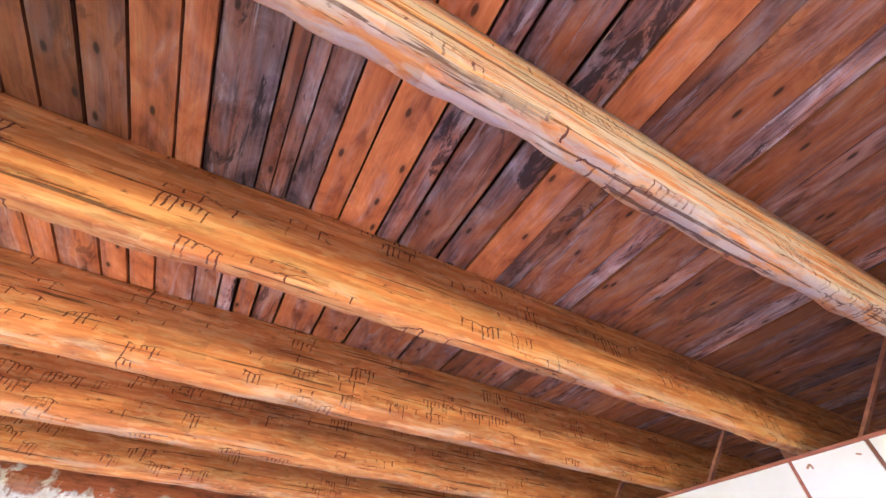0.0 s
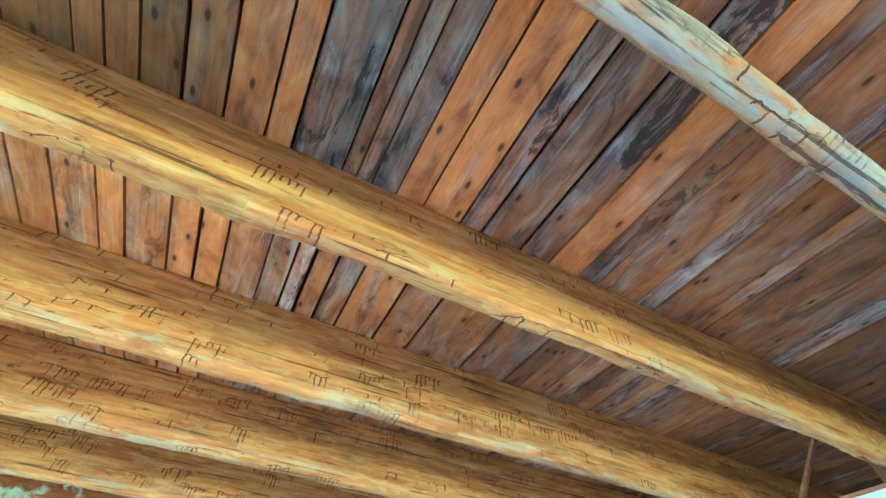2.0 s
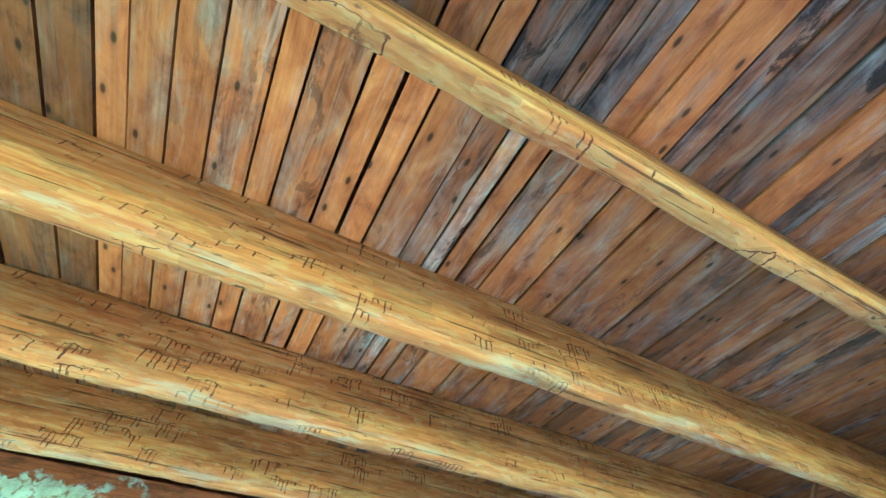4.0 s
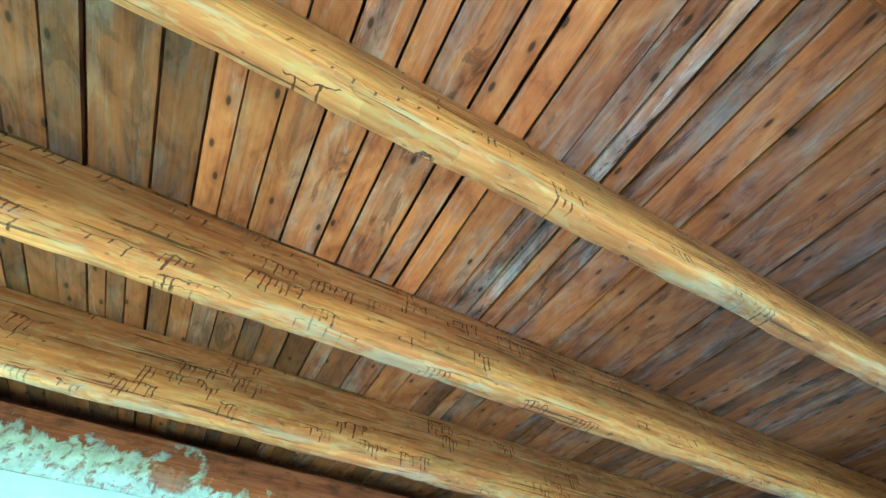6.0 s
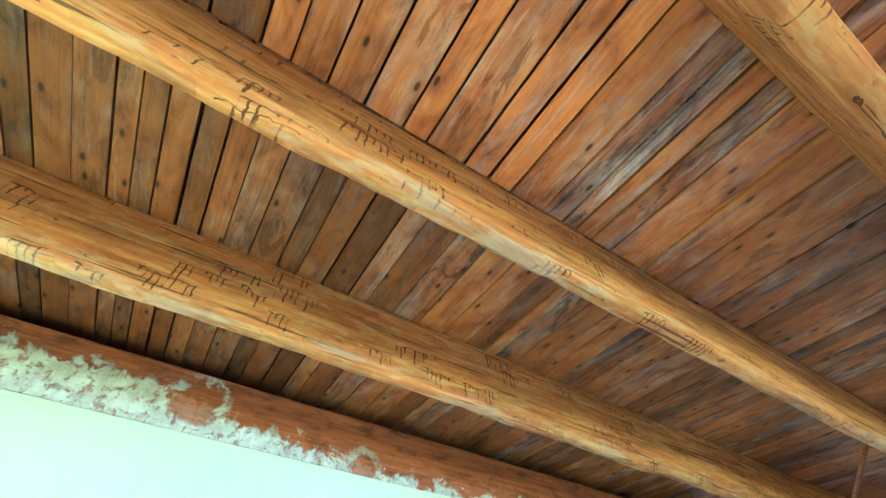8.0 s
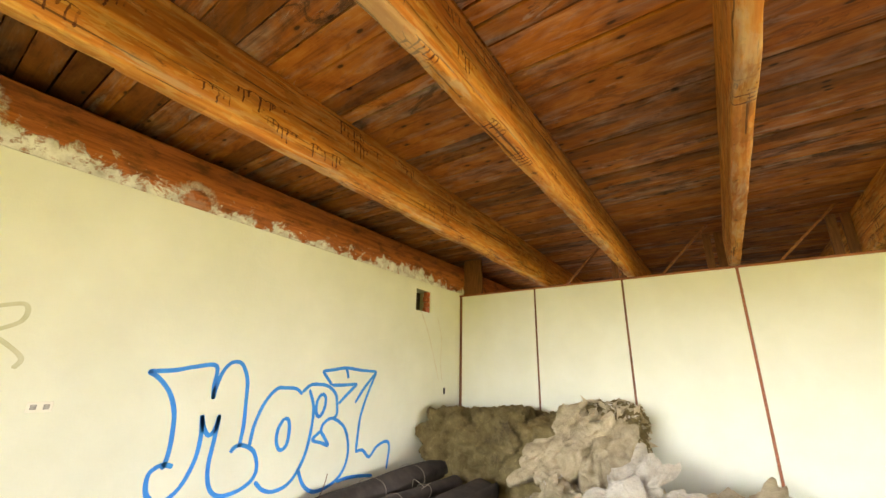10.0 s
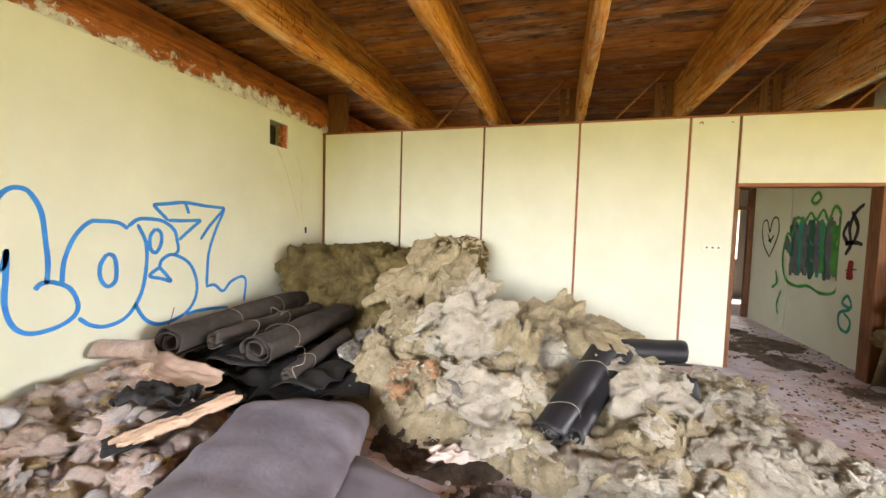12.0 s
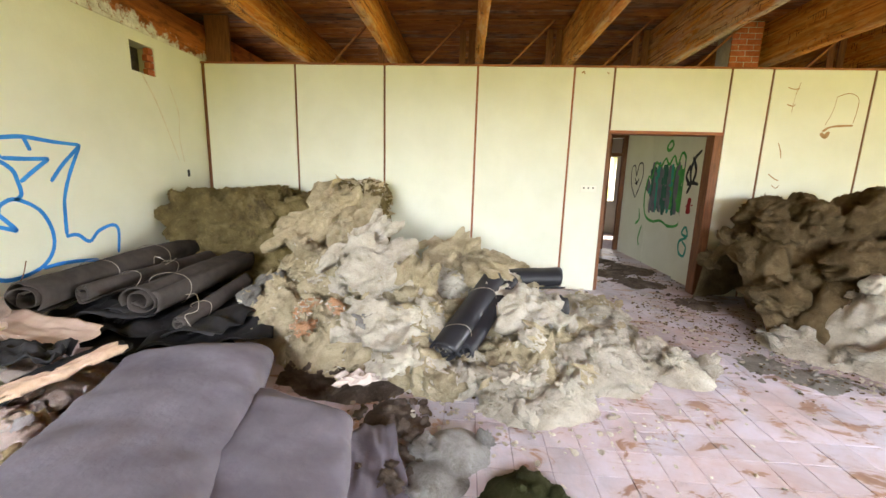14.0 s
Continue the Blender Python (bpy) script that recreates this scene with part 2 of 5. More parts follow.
def mat_plaster():
    m = Mat("limewashed_plaster", 0.9, spec=0.2)
    w = m.world()
    n = m.noise(w, 1.2, 6, 0.6)
    col = m.ramp(n, (0.3, (0.60, 0.60, 0.48)), (0.7, (0.68, 0.68, 0.56)))
    speck = m.ramp(m.noise(w, 9.0, 5, 0.7), (0.72, 0.0), (0.76, 1.0))
    col = m.mix(m.maths("MULTIPLY", speck, 0.5), col, (0.42, 0.40, 0.34))
    fine = m.noise(w, 30, 5, 0.6)
    return m.done(col, m.maths("ADD", m.noise(w, 3.5, 5, 0.6), m.maths("MULTIPLY", fine, 0.25)), 0.25, 0.02)


def mat_wallplate():
    """Dark red-brown wall beam with remains of plaster along its lower edge."""
    m = Mat("plaster_smeared_timber", 0.85)
    w = m.world()
    grain = m.noise(m.world((20, 1.2, 20)), 2, 6, 0.6)
    col = m.ramp(grain, (0.3, (0.22, 0.062, 0.02)), (0.7, (0.46, 0.145, 0.042)))
    grime = m.ramp(m.noise(m.world((1, 2.5, 6)), 1.6, 6, 0.65), (0.5, 0.0), (0.66, 1.0))
    col = m.mix(m.maths("MULTIPLY", grime, 0.7), col, (0.07, 0.028, 0.015))
    xyz = m.split(w)
    y, z = xyz[1], xyz[2]
    wide = m.noise(w, 5.5, 6, 0.68, 0.4)
    fine = m.noise(w, 17, 5, 0.7, 0.3)
    # height of the plaster left on the timber: much of it far down the wall, then a thin crust, then a thicker one by the corner
    along = m.maths("MULTIPLY", m.maths("ADD", y, 8.0), 0.125, True)
    crust = m.ramp(along, (0.0, 0.34), (0.26, 0.30), (0.335, 0.19), (0.42, 0.14), (0.56, 0.09), (0.72, 0.09), (0.80, 0.19), (0.90, 0.13), (1.0, 0.06))
    top = m.maths("ADD", m.maths("MULTIPLY", crust, 1.15), m.maths("MULTIPLY", m.maths("SUBTRACT", wide, 0.52), 0.62))
    body = m.ramp(m.maths("MULTIPLY", m.maths("SUBTRACT", m.maths("ADD", top, 2.985), z), 14.0, True), (0.1, 0.0), (0.7, 1.0))
    f = m.maths("MULTIPLY", body, m.ramp(fine, (0.38, 0.25), (0.47, 1.0)))
    chips = m.maths("MULTIPLY", m.ramp(fine, (0.63, 0.0), (0.67, 1.0)), m.ramp(m.maths("SUBTRACT", z, 2.9), (0.22, 1.0), (0.34, 0.0)))
    f = m.maths("MAXIMUM", f, m.maths("MULTIPLY", chips, 0.85))
    for cy, cz, r, strength in ((-5.58, 3.22, 0.20, 1.0), (-4.18, 3.05, 0.15, 0.55)):
        dy, dz = m.maths("SUBTRACT", y, cy), m.maths("SUBTRACT", z, cz)
        d = m.maths("SQRT", m.maths("ADD", m.maths("MULTIPLY", dy, dy), m.maths("MULTIPLY", dz, dz)))
        d = m.maths("ADD", d, m.maths("MULTIPLY", m.maths("SUBTRACT", wide, 0.5), 0.26))
        bare = m.ramp(d, (r * 0.72, 1.0), (r * 0.9, 0.0))
        f = m.maths("MULTIPLY", f, m.maths("SUBTRACT", 1.0, m.maths("MULTIPLY", bare, 0.85)))
        rim = m.ramp(m.maths("ABSOLUTE", m.maths("SUBTRACT", d, r)), (0.022, 1.0), (0.045, 0.0))
        f = m.maths("MAXIMUM", f, m.maths("MULTIPLY", m.maths("MULTIPLY", rim, m.ramp(wide, (0.42, 0.05), (0.52, strength))), m.ramp(fine, (0.38, 0.2), (0.5, 1.0))))
    col = m.mix(f, col, m.ramp(m.noise(w, 8, 6, 0.65), (0.3, (0.40, 0.37, 0.31)), (0.62, (0.72, 0.71, 0.64))))
    return m.done(col, m.maths("ADD", f, grain), 0.7, 0.014)


def mat_tile():
    m = Mat("clay_floor_tile", 0.42, spec=0.5)
    w = m.world()
    n = m.noise(w, 7, 6, 0.6)
    base = m.ramp(n, (0.3, (0.50, 0.36, 0.35)), (0.7, (0.60, 0.46, 0.45)))
    dust = m.ramp(m.noise(w, 1.5, 6, 0.65, 0.5), (0.36, 0.0), (0.58, 1.0))
    col = m.mix(m.maths("MULTIPLY", dust, 0.8), base, (0.62, 0.575, 0.66))
    film = m.ramp(m.noise(w, 0.7, 7, 0.68, 0.6), (0.50, 0.0), (0.60, 1.0))
    col = m.mix(m.maths("MULTIPLY", film, 0.55), col, (0.36, 0.35, 0.38))
    grit = m.ramp(m.noise(w, 11, 8, 0.72, 0.5), (0.56, 0.0), (0.68, 1.0))
    col = m.mix(m.maths("MULTIPLY", grit, 0.35), col, (0.34, 0.27, 0.25))
    pool = m.noise(m.world((1.2, 2.0, 1)), 2.6, 7, 0.66, 0.7)
    wet = m.ramp(pool, (0.56, 0.0), (0.60, 1.0))
    col = m.mix(m.maths("MULTIPLY", m.ramp(pool, (0.50, 0.0), (0.57, 1.0)), 0.35), col, (0.50, 0.36, 0.30))
    col = m.mix(m.maths("MULTIPLY", wet, 0.85), col, m.ramp(m.noise(w, 6, 5, 0.6), (0.35, (0.22, 0.105, 0.06)), (0.65, (0.40, 0.20, 0.10))))
    moss = m.ramp(m.noise(w, 0.9, 8, 0.70, 0.4), (0.60, 0.0), (0.68, 1.0))
    col = m.mix(m.maths("MULTIPLY", moss, 0.65), col, (0.19, 0.21, 0.15))
    tint = m.ramp(m.obrand(), (0.0, 0.9), (1.0, 1.06))
    col = m.mix(1.0, col, tint, "MULTIPLY")
    rough = m.ramp(wet, (0.0, 0.5), (1.0, 0.32))
    return m.done(col, m.maths("ADD", n, m.noise(w, 60, 4, 0.6)), 0.12, 0.004, rough)


BOARD = mat_boards()
BEAM = mat_beam("hewn_pine")
BEAM_PALE = mat_beam("hewn_pine_barked", (0.95, 0.92, 0.9), 0.75)
PLASTER = mat_plaster()
PLATE = mat_wallplate()
TILE = mat_tile()
GROUT = mat_plain("grout", (0.30, 0.25, 0.26), (0.46, 0.40, 0.42), 12)
PANEL = mat_plain("painted_board", (0.60, 0.60, 0.48), (0.67, 0.67, 0.555), 1.6, 0.55, bump=0.08, stain=(0.62, 0.59, 0.47), stain_at=(0.62, 0.8))
DARKWOOD = mat_plain("dark_stained_wood", (0.09, 0.035, 0.016), (0.22, 0.085, 0.035), 3, 0.55, (14, 14, 1.5))
REDWOOD = mat_plain("red_brown_trim", (0.20, 0.065, 0.03), (0.36, 0.13, 0.06), 3, 0.6, (1.5, 14, 14))
OLDWOOD = mat_plain("raw_strut_wood", (0.14, 0.05, 0.02), (0.30, 0.12, 0.05), 3, 0.7, (8, 8, 8))
OLDGREY = mat_plain("weathered_lath", (0.22, 0.20, 0.18), (0.38, 0.36, 0.33), 3, 0.8, (2, 14, 14))
GRASS = mat_plain("grass", (0.30, 0.33, 0.025), (0.42, 0.44, 0.05), 0.8, 0.9)
OUTWALL = mat_plain("plain_wall", (0.60, 0.58, 0.52), (0.72, 0.70, 0.64), 1.5, 0.9)


# ---- building helpers ----
def mesh_of(bm, name, mats, smooth=False):
    me = bpy.data.meshes.new(name)
    bm.to_mesh(me)
    bm.free()
    for mt in mats if isinstance(mats, (list, tuple)) else [mats]:
        me.materials.append(mt)
    if smooth:
        me.polygons.foreach_set("use_smooth", [True] * len(me.polygons))
    return me


def part(name, bm, material, parent=None, label="", smooth=False):
    ob = new(name, mesh_of(bm, name, material, smooth))
    if parent:
        ob.parent = parent
    if label:
        ob["label"] = label
    return ob


def thing(name, label, category, group="", kind="", at=None):
    ob = tagged(new(name), label, category, group, kind)
    if at is not None:
        ob.matrix_world = at
    return ob


def add_box(bm, x0, x1, y0, y1, z0, z1, bevel=0.0, seg=1):
    ret = bmesh.ops.create_cube(bm, size=1, matrix=Matrix.LocRotScale(((x0 + x1) / 2, (y0 + y1) / 2, (z0 + z1) / 2), None, (x1 - x0, y1 - y0, z1 - z0)))
    if bevel:
        vs = set(ret["verts"])
        es = [e for e in bm.edges if e.verts[0] in vs and e.verts[1] in vs]
        bmesh.ops.bevel(bm, geom=es, offset=bevel, segments=seg, affect="EDGES")
    return ret


def box(*a, bevel=0.0, seg=1):
    bm = bmesh.new()
    add_box(bm, *a, bevel=bevel, seg=seg)
    return bm


def stick(p, q, w, d, roll=0.0):
    """A squared stick from p to q."""
    p, q = Vector(p), Vector(q)
    bm = bmesh.new()
    add_box(bm, -w / 2, w / 2, -d / 2, d / 2, 0, (q - p).length, bevel=min(w, d) * 0.08)
    turn = (q - p).to_track_quat("Z", "Y").to_matrix().to_4x4()
    bm.transform(Matrix.Translation(p) @ turn @ Matrix.Rotation(roll, 4, "Z"))
    return bm


def structure(name, bm, material, label, category="wall", smooth=False):
    return tagged(part(name, bm, material, None, "", smooth), label, category, "", "structure")


# ---- shell ----
def wall_with_holes(name, axis, at, thick, a0, a1, z0, z1, holes, material, label):
    """A wall across x (axis 'y') or y (axis 'x') from at to at + thick, with openings (b0, b1, zlo, zhi)."""
    bm = bmesh.new()

    def put(b0, b1, lo, hi):
        if b1 - b0 > 1e-4 and hi - lo > 1e-4:
            t0, t1 = min(at, at + thick), max(at, at + thick)
            add_box(bm, *((b0, b1, t0, t1) if axis == "y" else (t0, t1, b0, b1)), lo, hi)
    cur = a0
    for b0, b1, lo, hi in sorted(holes):
        put(cur, b0, z0, z1)
        put(b0, b1, z0, lo)
        put(b0, b1, hi, z1)
        cur = b1
    put(cur, a1, z0, z1)
    return structure(name, bm, material, label)


CEIL, BOT, TOPW = 3.59, 3.05, 2.955
wall_with_holes("wall_west", "x", 0.0, -0.35, YB, 6.5, 0, 2.99, [(-1.15, -0.81, 2.56, 2.87), (1.0, 2.8, SILL, HEAD)], PLASTER, "limewashed masonry wall with blue graffiti and flaking top edge")
wall_with_holes("wall_south", "y", YB, -0.35, -0.35, XR + 0.35, 0, 3.75, [(a, b, SILL, HEAD) for a, b in WIN_Y], PLASTER, "limewashed masonry wall with three window openings")
wall_with_holes("wall_east", "x", XR, 0.35, YB, 6.5, 0, 3.75, [(a, b, SILL, HEAD) for a, b in WIN_X], PLASTER, "limewashed masonry wall with two window openings")
wall_with_holes("wall_north", "y", 6.5, 0.35, -0.35, XR + 0.35, 0, 3.75, [(7.25, 7.95, 0.95, 2.2)], OUTWALL, "plain masonry wall closing the back room")
structure("wall_plate", box(-0.35, -0.012, YB, 6.5, 2.99, 3.455, bevel=0.012), PLATE, "red-brown timber on the wall, smeared with plaster remains", "wall plate")
# added backing: darkens the recess above the timber and stops outside light
structure("eaves_board", box(-0.35, -0.303, YB, 6.5, 3.455, 3.80), DARKWOOD, "added dark backing that shuts outside light from the gap above the wall timber", "board")
structure("ground", box(-150, 150, -150, 150, -0.6, -0.3), GRASS, "sunlit grass outside the building", "ground")
structure("roof", box(-0.9, XR + 0.9, YB - 0.9, 7.4, 3.80, 3.86), DARKWOOD, "closed roof deck above the boards", "roof")


def window_frame(name, axis, at, b0, b1):
    top = tagged(new(name), "plain brown wooden window frame in a masonry opening", "window", "", "structure")
    for nm, u0, u1, lo, hi in (("window_frame", b0, b0 + 0.06, SILL, HEAD), ("window_frame", b1 - 0.06, b1, SILL, HEAD), ("window_frame", b0 + 0.06, b1 - 0.06, HEAD - 0.06, HEAD),
                               ("window_sill", b0 + 0.06, b1 - 0.06, SILL, SILL + 0.05), ("mullion", (b0 + b1) / 2 - 0.03, (b0 + b1) / 2 + 0.03, SILL + 0.05, HEAD - 0.06)):
        bm = box(u0, u1, at - 0.03, at + 0.03, lo, hi, bevel=0.006) if axis == "y" else box(at - 0.03, at + 0.03, u0, u1, lo, hi, bevel=0.006)
        part(nm, bm, DARKWOOD, top)


for i, (a, b) in enumerate(WIN_Y):
    window_frame("window_%d" % (i + 1), "y", YB - 0.25, a, b)
for i, (a, b) in enumerate(WIN_X):
    window_frame("window_%d" % (i + 4), "x", XR + 0.25, a, b)
# frame for the added, unseen west opening
window_frame("window_6", "x", -0.25, 1.0, 2.8)

# roof boards: widths, weathering and lightness; low lightness southward partly paints in dim light
EDGE_1 = [-5.06, -4.89, -4.70, -4.51, -4.38, -4.12, -4.04, -3.96, -3.82, -3.66, -3.43, -3.29, -3.02, -2.81, -2.59, -2.44, -2.10, -1.96, -1.63, -1.50, -1.10, -0.80, -0.59]
GREY_1 = [0.25, 0.3, 0.1, 0.05, 0.95, 0.35, 0.9, 0.8, 0.05, 0.0, 0.85, 0.55, 0.9, 0.0, 0.6, 0.25, 0.95, 0.3, 0.45, 0.35, 0.4, 0.95]
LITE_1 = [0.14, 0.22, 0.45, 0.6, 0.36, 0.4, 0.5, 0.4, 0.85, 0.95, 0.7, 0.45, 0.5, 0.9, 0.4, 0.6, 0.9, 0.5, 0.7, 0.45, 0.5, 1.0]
EDGE_2 = [-6.66, -6.49, -6.18, -5.97, -5.83, -5.66, -5.47, -5.26, -5.12, -4.89, -4.73, -4.57, -4.34, -4.19, -4.08, -3.94, -3.78, -3.49, -3.23, -2.76, -2.36]
GREY_2 = [0.25, 0.2, 0.25, 0.05, 0.1, 0.15, 0.4, 0.05, 0.45, 0.15, 0.0, 0.3, 0.55, 1.0, 0.15, 0.6, 0.25, 0.2, 0.3, 0.35]
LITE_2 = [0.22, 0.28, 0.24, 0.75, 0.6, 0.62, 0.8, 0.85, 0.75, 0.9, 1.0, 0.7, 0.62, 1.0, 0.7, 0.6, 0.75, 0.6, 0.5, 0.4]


def roof_boards():
    rnd = random.Random(7)

    def fill(edges, grey, lite, y0, y1):
        rows = list(zip(edges[:-1], edges[1:], grey, lite))
        # southern fill: dark tones, part board colour, part painted falloff of light
        y = edges[0]
        while y > y0:
            w = rnd.uniform(0.11, 0.2)
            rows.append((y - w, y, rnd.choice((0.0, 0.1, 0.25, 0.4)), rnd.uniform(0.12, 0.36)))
            y -= w
        y = edges[-1]
        while y < y1:
            w = rnd.uniform(0.12, 0.24)
            rows.append((y, y + w, rnd.choice((0.05, 0.2, 0.35, 0.6)), rnd.uniform(0.25, 0.6)))
            y += w
        return rows
    bays = [(5.01, 7.56, fill(EDGE_1, GREY_1, LITE_1, YB, 6.5)), (2.60, 5.01, fill(EDGE_2, GREY_2, LITE_2, YB, 6.5)),
            (-0.30, 2.60, fill([-5.0, -4.86], [0.3], [0.5], YB, 6.5)), (7.56, 9.9, fill([-3.0, -2.85], [0.3], [0.5], YB, 6.5)),
            (9.9, 12.4, fill([-3.0, -2.85], [0.3], [0.5], YB, 6.5)), (12.4, XR, fill([-3.0, -2.85], [0.3], [0.5], YB, 6.5))]
    bm = bmesh.new()
    layer = bm.verts.layers.float_color.new("tone")
    for x0, x1, rows in bays:
        for a, b, g, l in rows:
            gap = rnd.choice((0.006, 0.008, 0.012, 0.016, 0.024))
            dz = rnd.uniform(0, 0.012)
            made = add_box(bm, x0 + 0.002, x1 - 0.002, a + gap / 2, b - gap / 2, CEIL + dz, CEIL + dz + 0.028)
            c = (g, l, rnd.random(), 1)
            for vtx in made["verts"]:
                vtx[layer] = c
    structure("ceiling", bm, BOARD, "old orange and weathered grey roof boards with open joints", "ceiling")


roof_boards()


LEAN_TOP = {1: -0.05, 2: -0.03, 4: -0.012}


def beam(x, half, y0, y1, z0, z1, seed, rough=0.006):
    """A hewn beam along y, its bottom arris rounded and uneven."""
    bm = bmesh.new()
    r = half * 0.38
    prof = [(-half, z1 - z0), (-half, 0.3), (-half, r)]
    prof += [(-half + r - r * math.cos(a), r - r * math.sin(a)) for a in (0.5, 1.05)]
    prof += [(-half * 0.3, 0), (half * 0.3, 0)]
    prof += [(half - r + r * math.sin(a), r - r * math.cos(a)) for a in (0.5, 1.05)]
    prof += [(half, r), (half * 1.06, 0.12), (half * 1.08, 0.26), (half * 1.0, 0.40), (half * 0.86, 0.49), (half * 0.7, z1 - z0)]
    n = int((y1 - y0) / 0.07)
    rings = []
    for i in range(n + 1):
        y = y0 + (y1 - y0) * i / n
        wob = 0.012 * noise.noise((seed * 9.1, y * 0.5, 0))
        ring = []
        for j, (px, pz) in enumerate(prof):
            s = Vector((seed * 13.7 + px * 3, y * 2.2, pz * 5))
            d = noise.noise(s) * rough * 1.6 + noise.noise(s * 4) * rough
            low = 1.0 if pz < 0.1 else 0.35
            ring.append(bm.verts.new((x + px + wob + d * low + LEAN_TOP.get(seed, 0) * pz / (z1 - z0), y, z0 + pz + (d * low if pz < z1 - z0 - 0.01 else 0) + 0.4 * wob)))
        rings.append(ring)
    for a, b in zip(rings[:-1], rings[1:]):
        for j in range(len(prof) - 1):
            bm.faces.new((a[j], a[j + 1], b[j + 1], b[j]))
    bm.faces.new(list(reversed(rings[0])))
    bm.faces.new(rings[-1])
    bmesh.ops.recalc_face_normals(bm, faces=bm.faces)
    return bm


BEAMS = [(1.338, 0.05), (2.588, 0.05), (3.775, 0.052), (5.003, 0.05), (6.195, 0.055), (7.55, 0.055), (8.8, 0.066), (10.05, 0.066), (11.3, 0.066), (12.5, 0.066)]
for i, (x, half) in enumerate(BEAMS):
    pale = i == 4
    ob = part("ceiling_beam", beam(x, half, YB, 6.5, 2.99 if pale else BOT, CEIL, i + 1, 0.011 if pale else 0.006), BEAM_PALE if pale else BEAM, smooth=True)
    tagged(ob, "pale, half-debarked pine beam with rough flaking underside" if pale else "deep hewn orange pine beam with dark tick marks and checks", "beam", "ceiling beams", "structure")

# ---- partition of painted boards ----
part_wall = tagged(new("wall_partition"), "partition of cream painted boards with dark wooden joints", "wall", "", "structure")
part("wall_core", box(0.0, 5.5, 0.012, 0.10, 0, 2.93), DARKWOOD, part_wall)
part("wall_core", box(6.93, XR, 0.012, 0.10, 0, 2.93), DARKWOOD, part_wall)
part("wall_core", box(5.5, 6.93, 0.012, 0.10, 2.16, 2.93), DARKWOOD, part_wall)
JOINTS = [0.04, 1.315, 2.528, 3.758, 4.995, 5.50]
RIGHT = [6.93, 7.425, 8.62, 9.82, XR]
for row in (JOINTS, RIGHT):
    for a, b in zip(row[:-1], row[1:]):
        part("panel", box(a + 0.014, b - 0.014, -0.004, 0.012, 0.0, 2.93, bevel=0.003), PANEL, part_wall)
        part("panel", box(a + 0.014, b - 0.014, 0.10, 0.112, 0.0, 2.93), PANEL, part_wall)
part("panel", box(5.514, 6.916, -0.004, 0.012, 2.165, 2.93, bevel=0.003), PANEL, part_wall)
for x in JOINTS + RIGHT[:-1]:
    part("batten", box(x - 0.012, x + 0.012, 0.001, 0.012, 0.0, 2.93), REDWOOD if x in (4.995, 3.758) else DARKWOOD, part_wall)
part("top_rail", box(0.0, XR, -0.012, 0.115, 2.93, TOPW, bevel=0.004), REDWOOD, part_wall, "red-brown capping strip")
# lining of the opening
frame_ob = tagged(new("door_1"), "open doorway with dark brown wooden lining and no door leaf", "doorway", "", "structure")
part("lintel", box(5.50, 6.93, -0.02, 0.16, 2.125, 2.165, bevel=0.004), REDWOOD, frame_ob)
part("jamb", box(5.50, 5.535, 0.0, 0.16, 0, 2.125, bevel=0.004), DARKWOOD, frame_ob)
part("jamb", box(6.82, 6.93, -0.02, 0.16, 0, 2.125, bevel=0.004), DARKWOOD, frame_ob)

# ---- floor ----
structure("floor", box(-0.35, XR + 0.35, YB - 0.35, 6.85, -0.3, -0.006), GROUT, "clay tile floor of the hall, dusty and stained", "floor")


# ---- materials of the things ----
def mat_wool(name, a, b, c, dirt=(0.10, 0.075, 0.05), dirt_at=(0.58, 0.72)):
    m = Mat(name, 0.95, spec=0.1)
    w = m.world()
    n = m.noise(w, 5.5, 7, 0.65, 0.6)
    col = m.ramp(n, (0.28, a), (0.52, b), (0.74, c))
    d = m.ramp(m.noise(w, 2.6, 6, 0.68, 0.4), (dirt_at[0], 0.0), (dirt_at[1], 1.0))
    col = m.mix(m.maths("MULTIPLY", d, 0.8), col, dirt)
    col = m.mix(1.0, col, m.ramp(m.obrand(), (0.0, 0.78), (1.0, 1.1)), "MULTIPLY")
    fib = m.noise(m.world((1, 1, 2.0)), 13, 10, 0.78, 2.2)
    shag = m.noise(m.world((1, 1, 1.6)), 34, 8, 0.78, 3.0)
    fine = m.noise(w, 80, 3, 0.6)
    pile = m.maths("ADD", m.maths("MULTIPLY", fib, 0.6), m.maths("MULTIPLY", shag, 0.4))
    # crease shade painted in: low spots of the bump take the dirt colour
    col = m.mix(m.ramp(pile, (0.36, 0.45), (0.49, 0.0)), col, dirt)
    # high spots of the shag get a paler tone
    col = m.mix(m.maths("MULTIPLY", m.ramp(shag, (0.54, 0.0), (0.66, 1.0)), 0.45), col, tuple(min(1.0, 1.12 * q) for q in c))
    return m.done(col, m.maths("ADD", pile, m.maths("MULTIPLY", fine, 0.08)), 0.95, 0.055)


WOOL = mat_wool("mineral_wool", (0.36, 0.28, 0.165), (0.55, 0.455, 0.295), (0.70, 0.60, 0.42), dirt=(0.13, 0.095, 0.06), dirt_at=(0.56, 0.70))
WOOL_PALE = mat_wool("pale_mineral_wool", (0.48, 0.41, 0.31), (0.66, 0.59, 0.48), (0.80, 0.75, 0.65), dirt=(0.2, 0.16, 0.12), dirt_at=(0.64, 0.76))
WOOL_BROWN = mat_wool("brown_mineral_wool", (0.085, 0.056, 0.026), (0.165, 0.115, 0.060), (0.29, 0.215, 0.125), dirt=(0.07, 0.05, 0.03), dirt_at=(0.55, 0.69))
